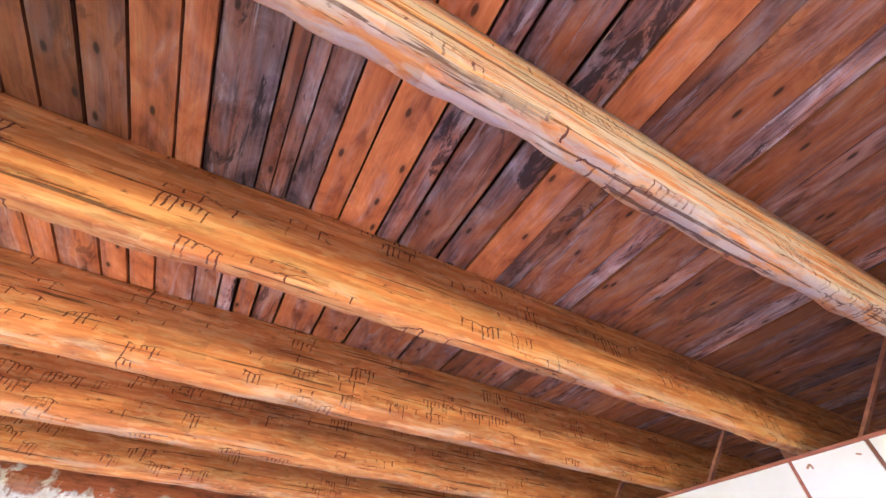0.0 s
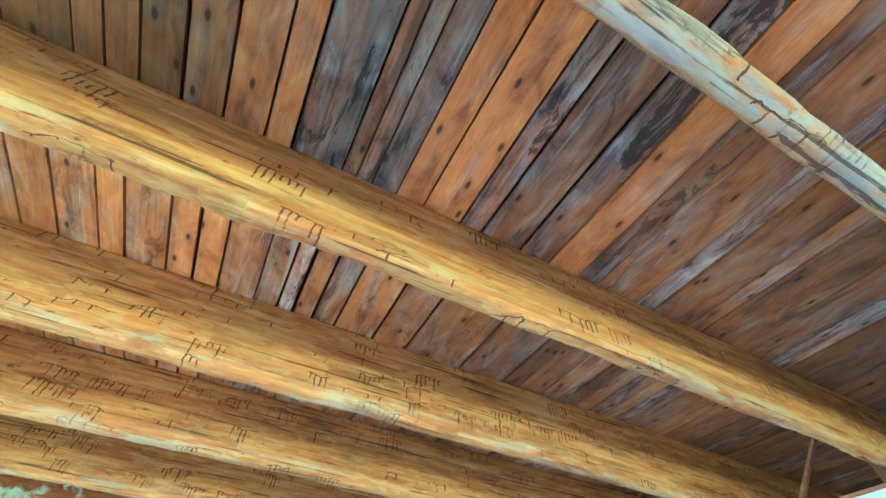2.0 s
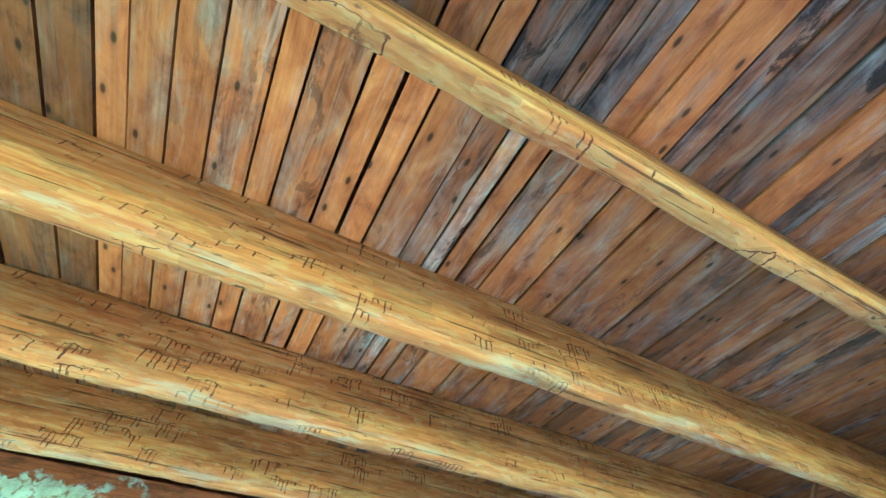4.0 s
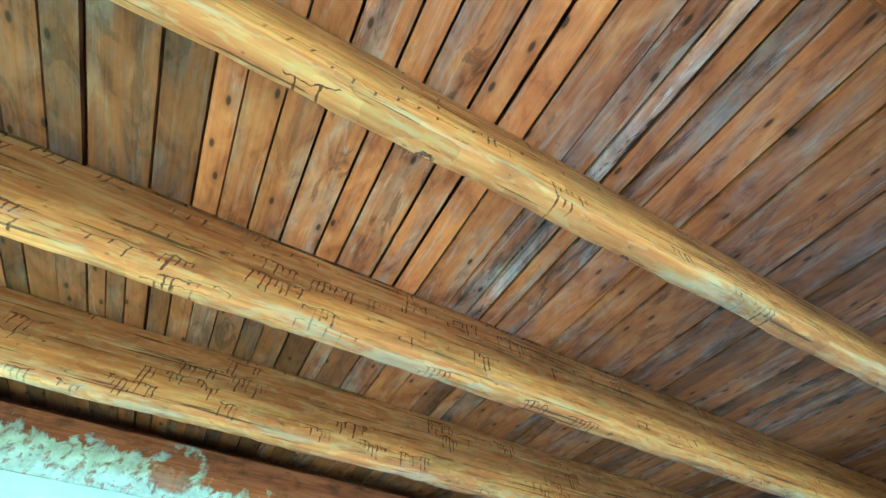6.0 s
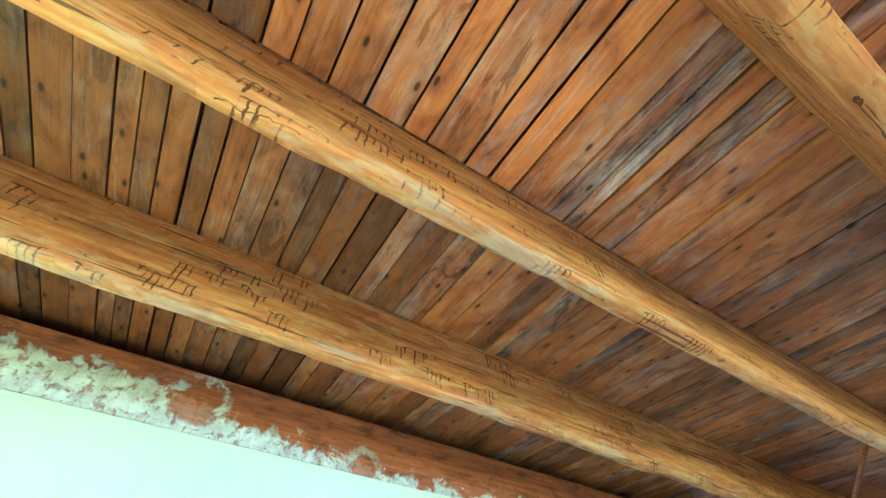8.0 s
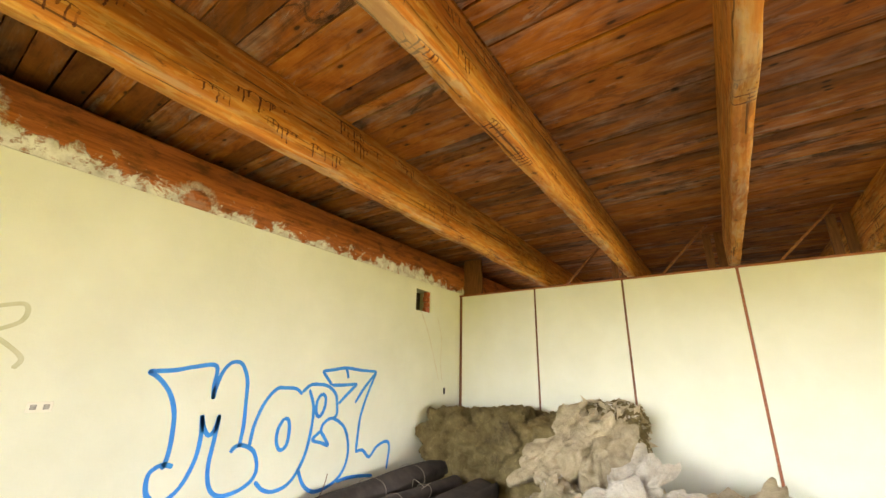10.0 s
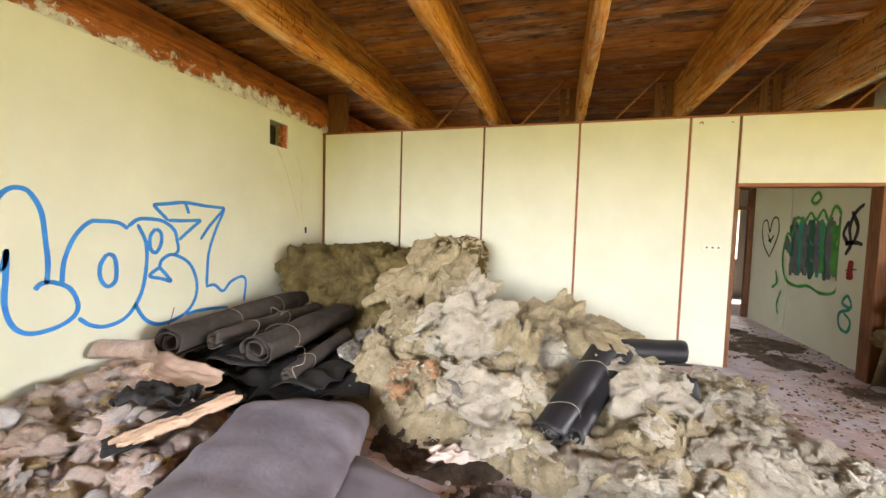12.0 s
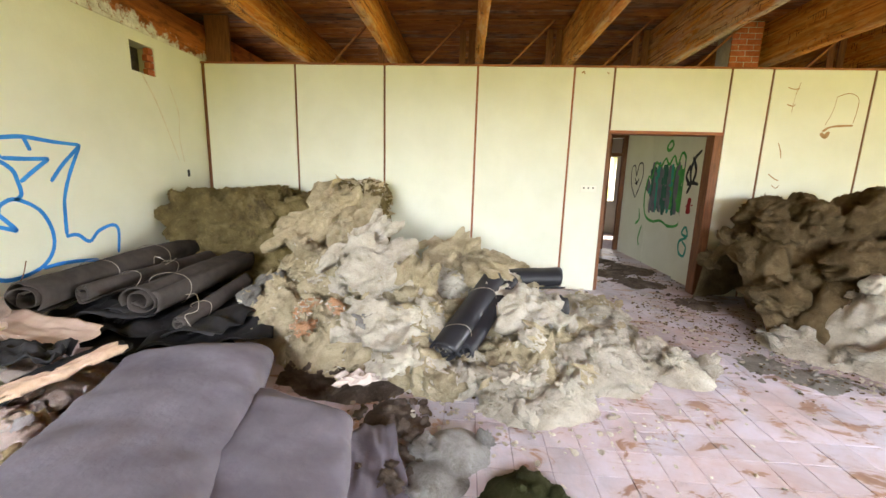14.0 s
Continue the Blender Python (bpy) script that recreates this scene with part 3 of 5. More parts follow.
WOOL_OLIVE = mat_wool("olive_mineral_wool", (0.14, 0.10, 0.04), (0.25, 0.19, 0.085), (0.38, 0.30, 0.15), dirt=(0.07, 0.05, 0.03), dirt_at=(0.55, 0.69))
WOOL_PINK = mat_wool("pink_glass_wool", (0.60, 0.41, 0.32), (0.76, 0.60, 0.52), (0.86, 0.77, 0.72), dirt=(0.28, 0.17, 0.10), dirt_at=(0.62, 0.75))
WOOL_PINK_PALE = mat_wool("faded_glass_wool", (0.52, 0.44, 0.42), (0.66, 0.60, 0.58), (0.78, 0.74, 0.72), dirt=(0.30, 0.2, 0.14))
WOOL_YELLOW = mat_wool("yellow_glass_wool", (0.55, 0.38, 0.18), (0.68, 0.52, 0.30), (0.76, 0.64, 0.44), dirt=(0.30, 0.2, 0.1))
WOOL_GREY = mat_wool("grey_mineral_wool", (0.20, 0.185, 0.17), (0.33, 0.31, 0.29), (0.47, 0.45, 0.43))
WOOL_ORANGE = mat_wool("orange_foam", (0.50, 0.24, 0.12), (0.66, 0.36, 0.20), (0.72, 0.50, 0.36))
SOIL = mat_wool("dark_dirt", (0.06, 0.042, 0.032), (0.15, 0.11, 0.085), (0.30, 0.24, 0.20))
MOSS = mat_wool("dark_moss", (0.025, 0.03, 0.012), (0.06, 0.065, 0.025), (0.12, 0.11, 0.06))
FELT = mat_plain("grey_felt", (0.125, 0.108, 0.130), (0.205, 0.182, 0.212), 3.4, 0.85, bump=0.4, stain=(0.14, 0.115, 0.125), stain_at=(0.56, 0.70), dist=0.015)
FELT_BROWN = mat_plain("brown_roofing_felt", (0.026, 0.021, 0.019), (0.072, 0.058, 0.052), 4, 0.85, bump=0.5, stain=(0.05, 0.045, 0.045), dist=0.012)
BLACK = mat_plain("black_roofing_felt", (0.008, 0.008, 0.009), (0.024, 0.022, 0.024), 4, 0.7, bump=0.5, spec=0.3, dist=0.012)
BITUMEN = mat_plain("glossy_bitumen_sheet", (0.010, 0.010, 0.013), (0.022, 0.022, 0.027), 3, 0.45, bump=0.12, spec=0.4, dist=0.004)
KRAFT = mat_plain("kraft_paper", (0.44, 0.30, 0.23), (0.60, 0.44, 0.36), 5, 0.85, bump=0.35, stain=(0.36, 0.24, 0.17))
KRAFT_PALE = mat_plain("faded_paper", (0.48, 0.38, 0.33), (0.64, 0.54, 0.48), 9, 0.85, bump=0.3, stain=(0.34, 0.24, 0.19))
FOAM = mat_plain("tan_fibre_board", (0.40, 0.26, 0.18), (0.54, 0.38, 0.28), 14, 0.95, bump=0.7, stain=(0.40, 0.25, 0.13))
WIRE = mat_plain("tie_wire", (0.22, 0.19, 0.15), (0.34, 0.30, 0.25), 9, 0.5)
BLUE = mat_plain("blue_spray_paint", (0.008, 0.17, 0.58), (0.02, 0.26, 0.68), 6, 0.6, bump=0.05)
KHAKI = mat_plain("faded_khaki_paint", (0.40, 0.39, 0.24), (0.54, 0.53, 0.38), 6, 0.8, bump=0.05)
GREEN_A = mat_plain("green_spray_paint", (0.03, 0.22, 0.05), (0.07, 0.36, 0.08), 6, 0.7, bump=0.05)
GREEN_B = mat_plain("dark_green_spray_paint", (0.012, 0.075, 0.05), (0.03, 0.13, 0.09), 6, 0.7, bump=0.05)
GREEN_C = mat_plain("grey_violet_spray_paint", (0.09, 0.09, 0.12), (0.15, 0.16, 0.18), 6, 0.7, bump=0.05)
BLACKPAINT = mat_plain("black_spray_paint", (0.015, 0.015, 0.02), (0.04, 0.04, 0.045), 6, 0.7, bump=0.05)
REDPAINT = mat_plain("red_spray_paint", (0.25, 0.012, 0.015), (0.38, 0.03, 0.03), 6, 0.7, bump=0.05)
TEAL = mat_plain("teal_spray_paint", (0.01, 0.22, 0.16), (0.03, 0.32, 0.24), 6, 0.7, bump=0.05)
BRICK = mat_plain("red_brick", (0.30, 0.075, 0.035), (0.48, 0.15, 0.075), 12, 0.9, bump=0.4)
MORTAR = mat_plain("mortar", (0.38, 0.35, 0.31), (0.52, 0.49, 0.44), 14, 0.9, bump=0.5)
# near-black colour stands in for the shade inside the wall hole
DARKVOID = mat_plain("hole_shade", (0.03, 0.025, 0.02), (0.08, 0.06, 0.05), 14, 0.95, bump=0.5)
CREAM = mat_plain("cream_plastic", (0.66, 0.62, 0.52), (0.74, 0.70, 0.60), 5, 0.45, bump=0.05)
SCUFF = mat_plain("brown_scuff", (0.26, 0.14, 0.06), (0.42, 0.26, 0.13), 12, 0.9)
TRACE = mat_plain("chased_plaster", (0.52, 0.46, 0.32), (0.66, 0.61, 0.47), 12, 0.9)


# ---- shapes ----
def curve_points(pts, per=8):
    """A smooth line through pts."""
    pts = [Vector(p) for p in pts]
    ext = [pts[0] * 2 - pts[1]] + pts + [pts[-1] * 2 - pts[-2]]
    out = []
    for i in range(1, len(ext) - 2):
        p0, p1, p2, p3 = ext[i - 1:i + 3]
        for k in range(per):
            t = k / per
            out.append(0.5 * ((2 * p1) + (p2 - p0) * t + (2 * p0 - 5 * p1 + 4 * p2 - p3) * t * t + (3 * p1 - p0 - 3 * p2 + p3) * t ** 3))
    out.append(pts[-1])
    return out


def ribbon(pts, width, place, per=8, wob=0.12, lift=0.0015):
    """A painted stroke on a flat wall: (u, v) points, place(u, v, lift) gives the world point."""
    line = curve_points([(u, v, 0) for u, v in pts], per)
    bm = bmesh.new()
    prev = None
    for i, p in enumerate(line):
        d = (line[min(i + 1, len(line) - 1)] - line[max(i - 1, 0)]).normalized()
        n = Vector((-d.y, d.x, 0))
        w = width * 0.5 * (1 + wob * noise.noise((p.x * 9, p.y * 9, 0.3)))
        if i in (0, len(line) - 1):
            w *= 0.55
        pair = [bm.verts.new(place(*(p + n * w)[:2], lift)), bm.verts.new(place(*(p - n * w)[:2], lift))]
        if prev:
            bm.faces.new((prev[0], prev[1], pair[1], pair[0]))
        prev = pair
    return bm


def tube(pts, r, sides=6, per=6):
    line = curve_points(pts, per)
    bm = bmesh.new()
    prev = None
    for i, p in enumerate(line):
        d = (line[min(i + 1, len(line) - 1)] - line[max(i - 1, 0)]).normalized()
        q = d.to_track_quat("Z", "Y").to_matrix()
        ring = [bm.verts.new(p + q @ Vector((r * math.cos(2 * math.pi * k / sides), r * math.sin(2 * math.pi * k / sides), 0))) for k in range(sides)]
        if prev:
            for k in range(sides):
                bm.faces.new((prev[k], prev[(k + 1) % sides], ring[(k + 1) % sides], ring[k]))
        prev = ring
    return bm


def fbm(v, octaves=4):
    s, a, f = 0.0, 1.0, 1.0
    for _ in range(octaves):
        s += a * noise.noise(v * f)
        a *= 0.55
        f *= 2.1
    return s


def billow(v, octaves=4):
    """Puffs with sharp creases between them."""
    s, a, f = 0.0, 1.0, 1.0
    for _ in range(octaves):
        s += a * (2 * abs(noise.noise(v * f)) - 0.45)
        a *= 0.58
        f *= 2.15
    return s


def ridged(v, octaves=4):
    s, a, f = 0.0, 1.0, 1.0
    for _ in range(octaves):
        s += a * (1 - 2 * abs(noise.noise(v * f)))
        a *= 0.55
        f *= 2.2
    return s


def chunk_mesh(name, seed, material, flat=0.6, level=4, size=1.0):
    """A torn lump of wool, about 1 across."""
    bm = bmesh.new()
    bmesh.ops.create_icosphere(bm, subdivisions=level, radius=0.5)
    o = Vector((seed * 7.3, seed * 3.1, seed * 5.7))
    for v in bm.verts:
        p = v.co.normalized()
        k = 0.95 + 0.55 * noise.noise(p * 1.2 + o) + 0.12 * ridged(p * 1.6 + o, 2) + 0.20 * billow(p * 2.9 + o, 4)
        q = p * 0.5 * max(k, 0.3)
        q += Vector((noise.noise(p * 2.5 + o), noise.noise(p * 2.5 + o * 2), noise.noise(p * 2.5 + o * 3))) * 0.14
        v.co = (q.x * size, q.y * size, q.z * flat * size)
    return mesh_of(bm, name, material, True)


def heap_height(blobs, x, y):
    best = 0.0
    for bx, by, r, h in blobs:
        d = math.hypot(x - bx, y - by) / r
        if d < 1:
            best = max(best, h * (1 - d * d) ** 0.9)
    return best


def heap(name, label, blobs, material, seed, chunks, sizes, parent_kind="", res=0.026, rough=0.13, limit=None, category="insulation heap"):
    """A tip of torn wool: an uneven mass, and loose lumps on it."""
    top = thing(name, label, category, "", parent_kind)
    x0, x1 = min(b[0] - b[2] for b in blobs), max(b[0] + b[2] for b in blobs)
    y0, y1 = min(b[1] - b[2] for b in blobs), max(b[1] + b[2] for b in blobs)
    if limit:
        x0, x1, y0, y1 = max(x0, limit[0]), min(x1, limit[1]), max(y0, limit[2]), min(y1, limit[3])
    nx, ny = int((x1 - x0) / res), int((y1 - y0) / res)
    o = Vector((seed * 3.3, seed * 7.7, 0))

    def surface(x, y):
        h = heap_height(blobs, x + 0.06 * noise.noise((x * 3, y * 3, seed)), y + 0.06 * noise.noise((x * 3, y * 3, seed + 5)))
        k = min(1.0, h * 5)
        v = Vector((x, y, 0)) + o
        return h + k * rough * (0.6 * ridged(v * 1.7, 2) - 0.3 + 0.8 * billow(v * 3.1, 4)) - 0.012
    bm = bmesh.new()
    grid = {}
    for i in range(nx + 1):
        for j in range(ny + 1):
            x, y = x0 + (x1 - x0) * i / nx, y0 + (y1 - y0) * j / ny
            z = surface(x, y)
            v = Vector((x, y, 0)) + o
            edge = 0 if limit and (i in (0, nx) or j in (0, ny)) else 0.03
            grid[i, j] = bm.verts.new((x + edge * noise.noise(v * 9), y + edge * noise.noise(v * 9 + Vector((0, 0, 4))), max(z, -0.004)))
    for i in range(nx):
        for j in range(ny):
            q = [grid[i, j], grid[i + 1, j], grid[i + 1, j + 1], grid[i, j + 1]]
            if max(v.co.z for v in q) > 0.002:
                bm.faces.new(q)
    bmesh.ops.delete(bm, geom=[v for v in bm.verts if not v.link_faces], context="VERTS")
    part("mass", bm, material, top, smooth=True)
    rnd = random.Random(seed)
    for meshes, n, spots in chunks:
        done = 0
        while done < n:
            bx, by, r, h = rnd.choice(spots or blobs)
            a, d = rnd.uniform(0, 6.283), r * math.sqrt(rnd.random()) * 0.98
            x, y = bx + d * math.cos(a), by + d * math.sin(a)
            s = rnd.uniform(*sizes) * rnd.uniform(0.7, 1.2)
            if limit and not (limit[0] + 0.3 * s < x < limit[1] - 0.3 * s and limit[2] + 0.3 * s < y < limit[3] - 0.3 * s):
                continue
            z = max(surface(x, y), 0)
            ob = new("wool_chunk", rnd.choice(meshes))
            ob.matrix_basis = Matrix.LocRotScale((x, y, z + 0.12 * s), Euler((rnd.uniform(-0.7, 0.7), rnd.uniform(-0.7, 0.7), rnd.uniform(0, 6.28))), (s, s * rnd.uniform(0.7, 1.1), s))
            ob.parent = top
            done += 1
    return top


def tufts(top, material, n, seed, size):
    """Countless torn shreds sticking to a tip of wool and its lumps."""
    rnd = random.Random(seed)
    spots = []
    for ob in top.children:
        m = ob.matrix_basis
        turn = m.to_3x3().normalized()
        area = max(m.to_scale()) ** 2 if ob.name.startswith("wool_chunk") else 1.0
        polys = ob.data.polygons
        for k in range(int(len(polys) * min(1.0, area * 2.0)) // 6 + 4):
            p = polys[rnd.randrange(len(polys))]
            spots.append((m @ p.center, turn @ p.normal))
    verts, faces = [], []
    for k in range(n):
        c, nrm = rnd.choice(spots)
        if nrm.z < -0.2 or c.z < 0.003:
            continue
        s = rnd.uniform(*size) * rnd.choice((0.5, 0.8, 1.0, 1.5))
        ax = (nrm * rnd.uniform(0.0, 0.9) + Vector((rnd.gauss(0, 1), rnd.gauss(0, 1), rnd.gauss(-0.2, 0.7))).normalized()).normalized()
        sd = ax.cross(Vector((rnd.gauss(0, 1), rnd.gauss(0, 1), rnd.gauss(0, 1)))).normalized()
        up = ax.cross(sd)
        w, h = s * rnd.uniform(0.3, 0.6), s * rnd.uniform(0.12, 0.28)
        bend = up * s * rnd.uniform(-0.4, 0.4)
        i = len(verts)
        for q in (c - ax * s, c + ax * s * rnd.uniform(0.6, 1.2) + bend, c + sd * w + bend * 0.3, c - sd * w * rnd.uniform(0.5, 1.2), c + up * h, c - up * h):
            verts.append((q.x, min(q.y, -0.012), max(q.z, 0.003)))
        faces += [(i, i + 2, i + 4), (i + 2, i + 1, i + 4), (i + 1, i + 3, i + 4), (i + 3, i, i + 4), (i + 2, i, i + 5), (i + 1, i + 2, i + 5), (i + 3, i + 1, i + 5), (i, i + 3, i + 5)]
    me = bpy.data.meshes.new("wool_fluff")
    me.from_pydata(verts, [], faces)
    me.materials.append(material)
    ob = tagged(new("wool_fluff", me), "", "", "", "stuff")
    ob.parent = top


CH = [chunk_mesh("wool_chunk", i, WOOL) for i in range(1, 6)]
CH_PALE = [chunk_mesh("wool_chunk", i + 10, WOOL_PALE, 0.5) for i in range(1, 6)]
CH_BROWN = [chunk_mesh("wool_chunk", i + 20, WOOL_BROWN, 0.7) for i in range(1, 5)]
CH_PINK = [chunk_mesh("wool_chunk", i + 30, WOOL_PINK, 0.5, 3) for i in range(1, 6)]
CH_PINK_PALE = [chunk_mesh("wool_chunk", i + 70, WOOL_PINK_PALE, 0.5, 3) for i in range(1, 4)]
CH_YELLOW = [chunk_mesh("wool_chunk", i + 80, WOOL_YELLOW, 0.5, 3) for i in range(1, 3)]
CH_GREY = [chunk_mesh("wool_chunk", i + 40, WOOL_GREY, 0.6) for i in range(1, 4)]
CH_ORANGE = [chunk_mesh("wool_chunk", i + 50, WOOL_ORANGE, 0.6, 4, 0.5) for i in range(1, 3)]

# ---- west wall: hole, traces, box, graffiti ----
hole = thing("wall_hole", "broken hole in the plaster with red bricks showing inside", "hole")
part("backing", box(-0.34, -0.20, -1.15, -0.81, 2.56, 2.87), DARKVOID, hole)
for k in range(4):
    part("brick", box(-0.075, -0.010, -0.905 + 0.02 * (k % 2), -0.812, 2.565 + k * 0.077, 2.632 + k * 0.077, bevel=0.004), BRICK, hole)


def on_west(u, v, lift):
    return (lift, u, v)


for pts, w in (([(-1.02, 2.55), (-0.86, 2.30), (-0.72, 2.0), (-0.56, 1.62)], 0.02), ([(-0.62, 2.52), (-0.50, 2.2), (-0.52, 1.9), (-0.47, 1.6)], 0.016)):
    tagged(part("plaster_chase", ribbon(pts, w, on_west, 8, 0.5), TRACE), "filled cable chase running down the plaster", "plaster trace")
box_ob = thing("junction_box", "small dark cable box sunk in the plaster", "junction box")
part("casing", box(0.0, 0.012, -0.435, -0.395, 1.42, 1.51, bevel=0.004), BLACKPAINT, box_ob)
plate = thing("socket_plate", "small grey double socket plate on the wall", "socket")
face = part("plate", box(0.0, 0.008, -4.82, -4.70, 1.42, 1.48, bevel=0.003), CREAM, plate)
for dy in (-4.79, -4.73):
    part("socket_hole", box(0.0085, 0.011, dy - 0.015, dy + 0.015, 1.435, 1.465, bevel=0.001), OLDGREY, face)

tag_blue = thing("graffiti", "large blue outlined bubble-letter graffiti sprayed on the wall", "graffiti")
for pts in (
        [(-4.23, 1.67), (-4.06, 1.68), (-3.91, 1.71), (-3.75, 1.72), (-3.74, 1.56), (-3.73, 1.46)],
        [(-3.73, 1.46), (-3.72, 1.56), (-3.69, 1.67), (-3.64, 1.74), (-3.58, 1.76), (-3.52, 1.73), (-3.46, 1.6), (-3.44, 1.39), (-3.43, 1.23), (-3.44, 1.07)],
        [(-4.23, 1.67), (-4.15, 1.62), (-4.06, 1.52), (-4.0, 1.38), (-3.98, 1.22), (-3.98, 1.08), (-4.0, 0.99)],
        [(-3.93, 1.0), (-4.01, 1.02), (-4.08, 0.97), (-4.07, 0.85), (-4.0, 0.78), (-3.92, 0.79), (-3.84, 0.87), (-3.78, 1.03), (-3.77, 1.2), (-3.79, 1.34), (-3.76, 1.25), (-3.71, 1.19), (-3.67, 1.23), (-3.65, 1.34)],
        [(-3.65, 1.34), (-3.66, 1.15), (-3.67, 0.95), (-3.63, 0.8), (-3.54, 0.73), (-3.39, 0.74), (-3.28, 0.8), (-3.25, 0.89), (-3.3, 1.02), (-3.4, 1.08), (-3.47, 1.08), (-3.51, 1.04)],
        [(-3.35, 1.06), (-3.33, 1.24), (-3.26, 1.42), (-3.16, 1.53), (-3.07, 1.54), (-2.95, 1.53), (-2.87, 1.48)],
        [(-2.79, 1.52), (-2.72, 1.35), (-2.72, 1.14), (-2.77, 0.9), (-2.89, 0.72), (-3.04, 0.67), (-3.16, 0.7), (-3.25, 0.78)],
        [(-3.04, 1.27), (-3.09, 1.18), (-3.09, 1.07), (-3.04, 1.0), (-2.98, 1.04), (-2.97, 1.16), (-2.99, 1.25), (-3.04, 1.27)],
        [(-2.87, 1.5), (-2.79, 1.56), (-2.7, 1.57), (-2.56, 1.55), (-2.45, 1.47), (-2.42, 1.37), (-2.41, 1.27), (-2.46, 1.22)],
        [(-2.63, 1.48), (-2.68, 1.41), (-2.68, 1.3), (-2.63, 1.26), (-2.58, 1.34), (-2.58, 1.44), (-2.63, 1.48)],
        [(-2.6, 1.12), (-2.57, 1.19), (-2.46, 1.23), (-2.29, 1.13), (-2.21, 0.94), (-2.23, 0.76), (-2.35, 0.63), (-2.58, 0.58), (-2.73, 0.65), (-2.83, 0.82)],
        [(-2.6, 1.12), (-2.69, 1.05), (-2.58, 1.01), (-2.48, 0.97)],
        [(-2.48, 0.97), (-2.54, 1.05), (-2.6, 1.12)],
        [(-2.65, 1.7), (-2.49, 1.72), (-2.33, 1.74), (-2.1, 1.72), (-1.85, 1.71)],
        [(-1.85, 1.71), (-1.98, 1.45), (-2.06, 1.23), (-2.08, 1.05), (-2.09, 0.88)],
        [(-2.1, 0.87), (-1.99, 0.87), (-1.88, 0.79), (-1.77, 0.88), (-1.61, 0.92), (-1.55, 0.85), (-1.58, 0.62)],
        [(-2.33, 0.62), (-2.2, 0.63), (-2.02, 0.62), (-1.81, 0.59)],
        [(-2.65, 1.7), (-2.58, 1.63), (-2.51, 1.56)],
        [(-2.51, 1.56), (-2.34, 1.56), (-2.15, 1.57)],
        [(-2.15, 1.57), (-2.28, 1.47), (-2.4, 1.37)],
        [(-2.33, 1.74), (-2.31, 1.69), (-2.29, 1.63)],
        [(-1.85, 1.71), (-2.04, 1.52), (-2.16, 1.37)]):
    part("stroke", ribbon(pts, 0.034, on_west), BLUE, tag_blue)
tag_khaki = thing("graffiti", "faded khaki hand-painted letters on the wall", "graffiti")
for pts in ([(-5.62, 2.02), (-5.43, 2.05)], [(-5.52, 2.03), (-5.50, 1.72)], [(-5.21, 2.05), (-5.35, 2.0), (-5.36, 1.83), (-5.19, 1.76)], [(-5.34, 1.89), (-5.25, 1.92)],
            [(-5.11, 2.02), (-5.10, 1.86), (-5.09, 1.71)], [(-5.12, 2.01), (-4.97, 2.05), (-4.96, 1.95), (-5.08, 1.87)], [(-5.08, 1.87), (-4.98, 1.80), (-4.91, 1.73), (-4.93, 1.67)]):
    part("stroke", ribbon(pts, 0.026, on_west), KHAKI, tag_khaki)

# ---- partition: switch plate, scuffs, braces above ----
sw = thing("switch_plate", "cream plastic switch plate with empty holes on the partition", "switch")
face = part("plate", box(5.19, 5.40, -0.016, -0.004, 1.36, 1.44, bevel=0.004), CREAM, sw)
for k in range(3):
    part("switch_hole", box(5.225 + k * 0.06, 5.245 + k * 0.06, -0.018, -0.0165, 1.405, 1.425, bevel=0.0008), BLACKPAINT, face)


def on_part(u, v, lift):
    return (u, -0.004 - lift, v)


scuffs = thing("scuff_marks", "brown torn scuff marks on the painted board", "scuff")
for pts, w in (([(8.12, 2.20), (8.22, 2.26), (8.47, 2.28)], 0.03), ([(8.10, 2.18), (8.16, 2.14), (8.20, 2.20)], 0.05), ([(8.22, 2.62), (8.36, 2.66), (8.47, 2.60), (8.48, 2.45), (8.46, 2.30)], 0.008), ([(8.22, 2.62), (8.20, 2.45), (8.14, 2.28)], 0.007),
               ([(7.62, 2.72), (7.70, 2.70), (7.76, 2.71)], 0.012), ([(7.64, 2.52), (7.71, 2.50), (7.74, 2.52)], 0.012), ([(7.76, 2.78), (7.72, 2.60), (7.71, 2.40)], 0.006), ([(7.62, 2.05), (7.66, 1.95), (7.68, 1.86)], 0.01), ([(7.56, 1.66), (7.64, 1.60), (7.70, 1.58)], 0.012), ([(7.62, 1.52), (7.68, 1.48), (7.72, 1.52)], 0.008),
               ([(5.08, 2.86), (5.11, 2.88), (5.12, 2.85)], 0.014), ([(5.40, 2.87), (5.43, 2.86)], 0.012)):
    part("mark", ribbon(pts, w, on_part, 6, 0.7), SCUFF, scuffs)

for (xa, ha), (xb, hb) in zip(BEAMS[:-1], BEAMS[1:]):
    tagged(part("brace", stick((xa + 0.22, 0.24, 2.82), (xa + 0.97, 0.24, 3.575), 0.05, 0.025), OLDWOOD), "thin rough wooden brace between ceiling beams", "brace", "braces over the partition")
    for dx in (0.07, 0.20):
        tagged(part("blocking_board", box(xb - dx - 0.09, xb - dx, 0.62, 0.645, 2.80, 3.585, bevel=0.003), DARKWOOD), "upright offcut board beside a ceiling beam", "board", "boards over the partition")
structure("blocking", box(0.0, 0.34, 0.14, 0.18, 2.70, 3.585, bevel=0.004), DARKWOOD, "dark brown board closing the corner above the partition", "board")

# ---- passage behind the doorway ----
side = tagged(new("wall_passage"), "pale panelled passage wall with spray-painted graffiti", "wall", "", "structure")
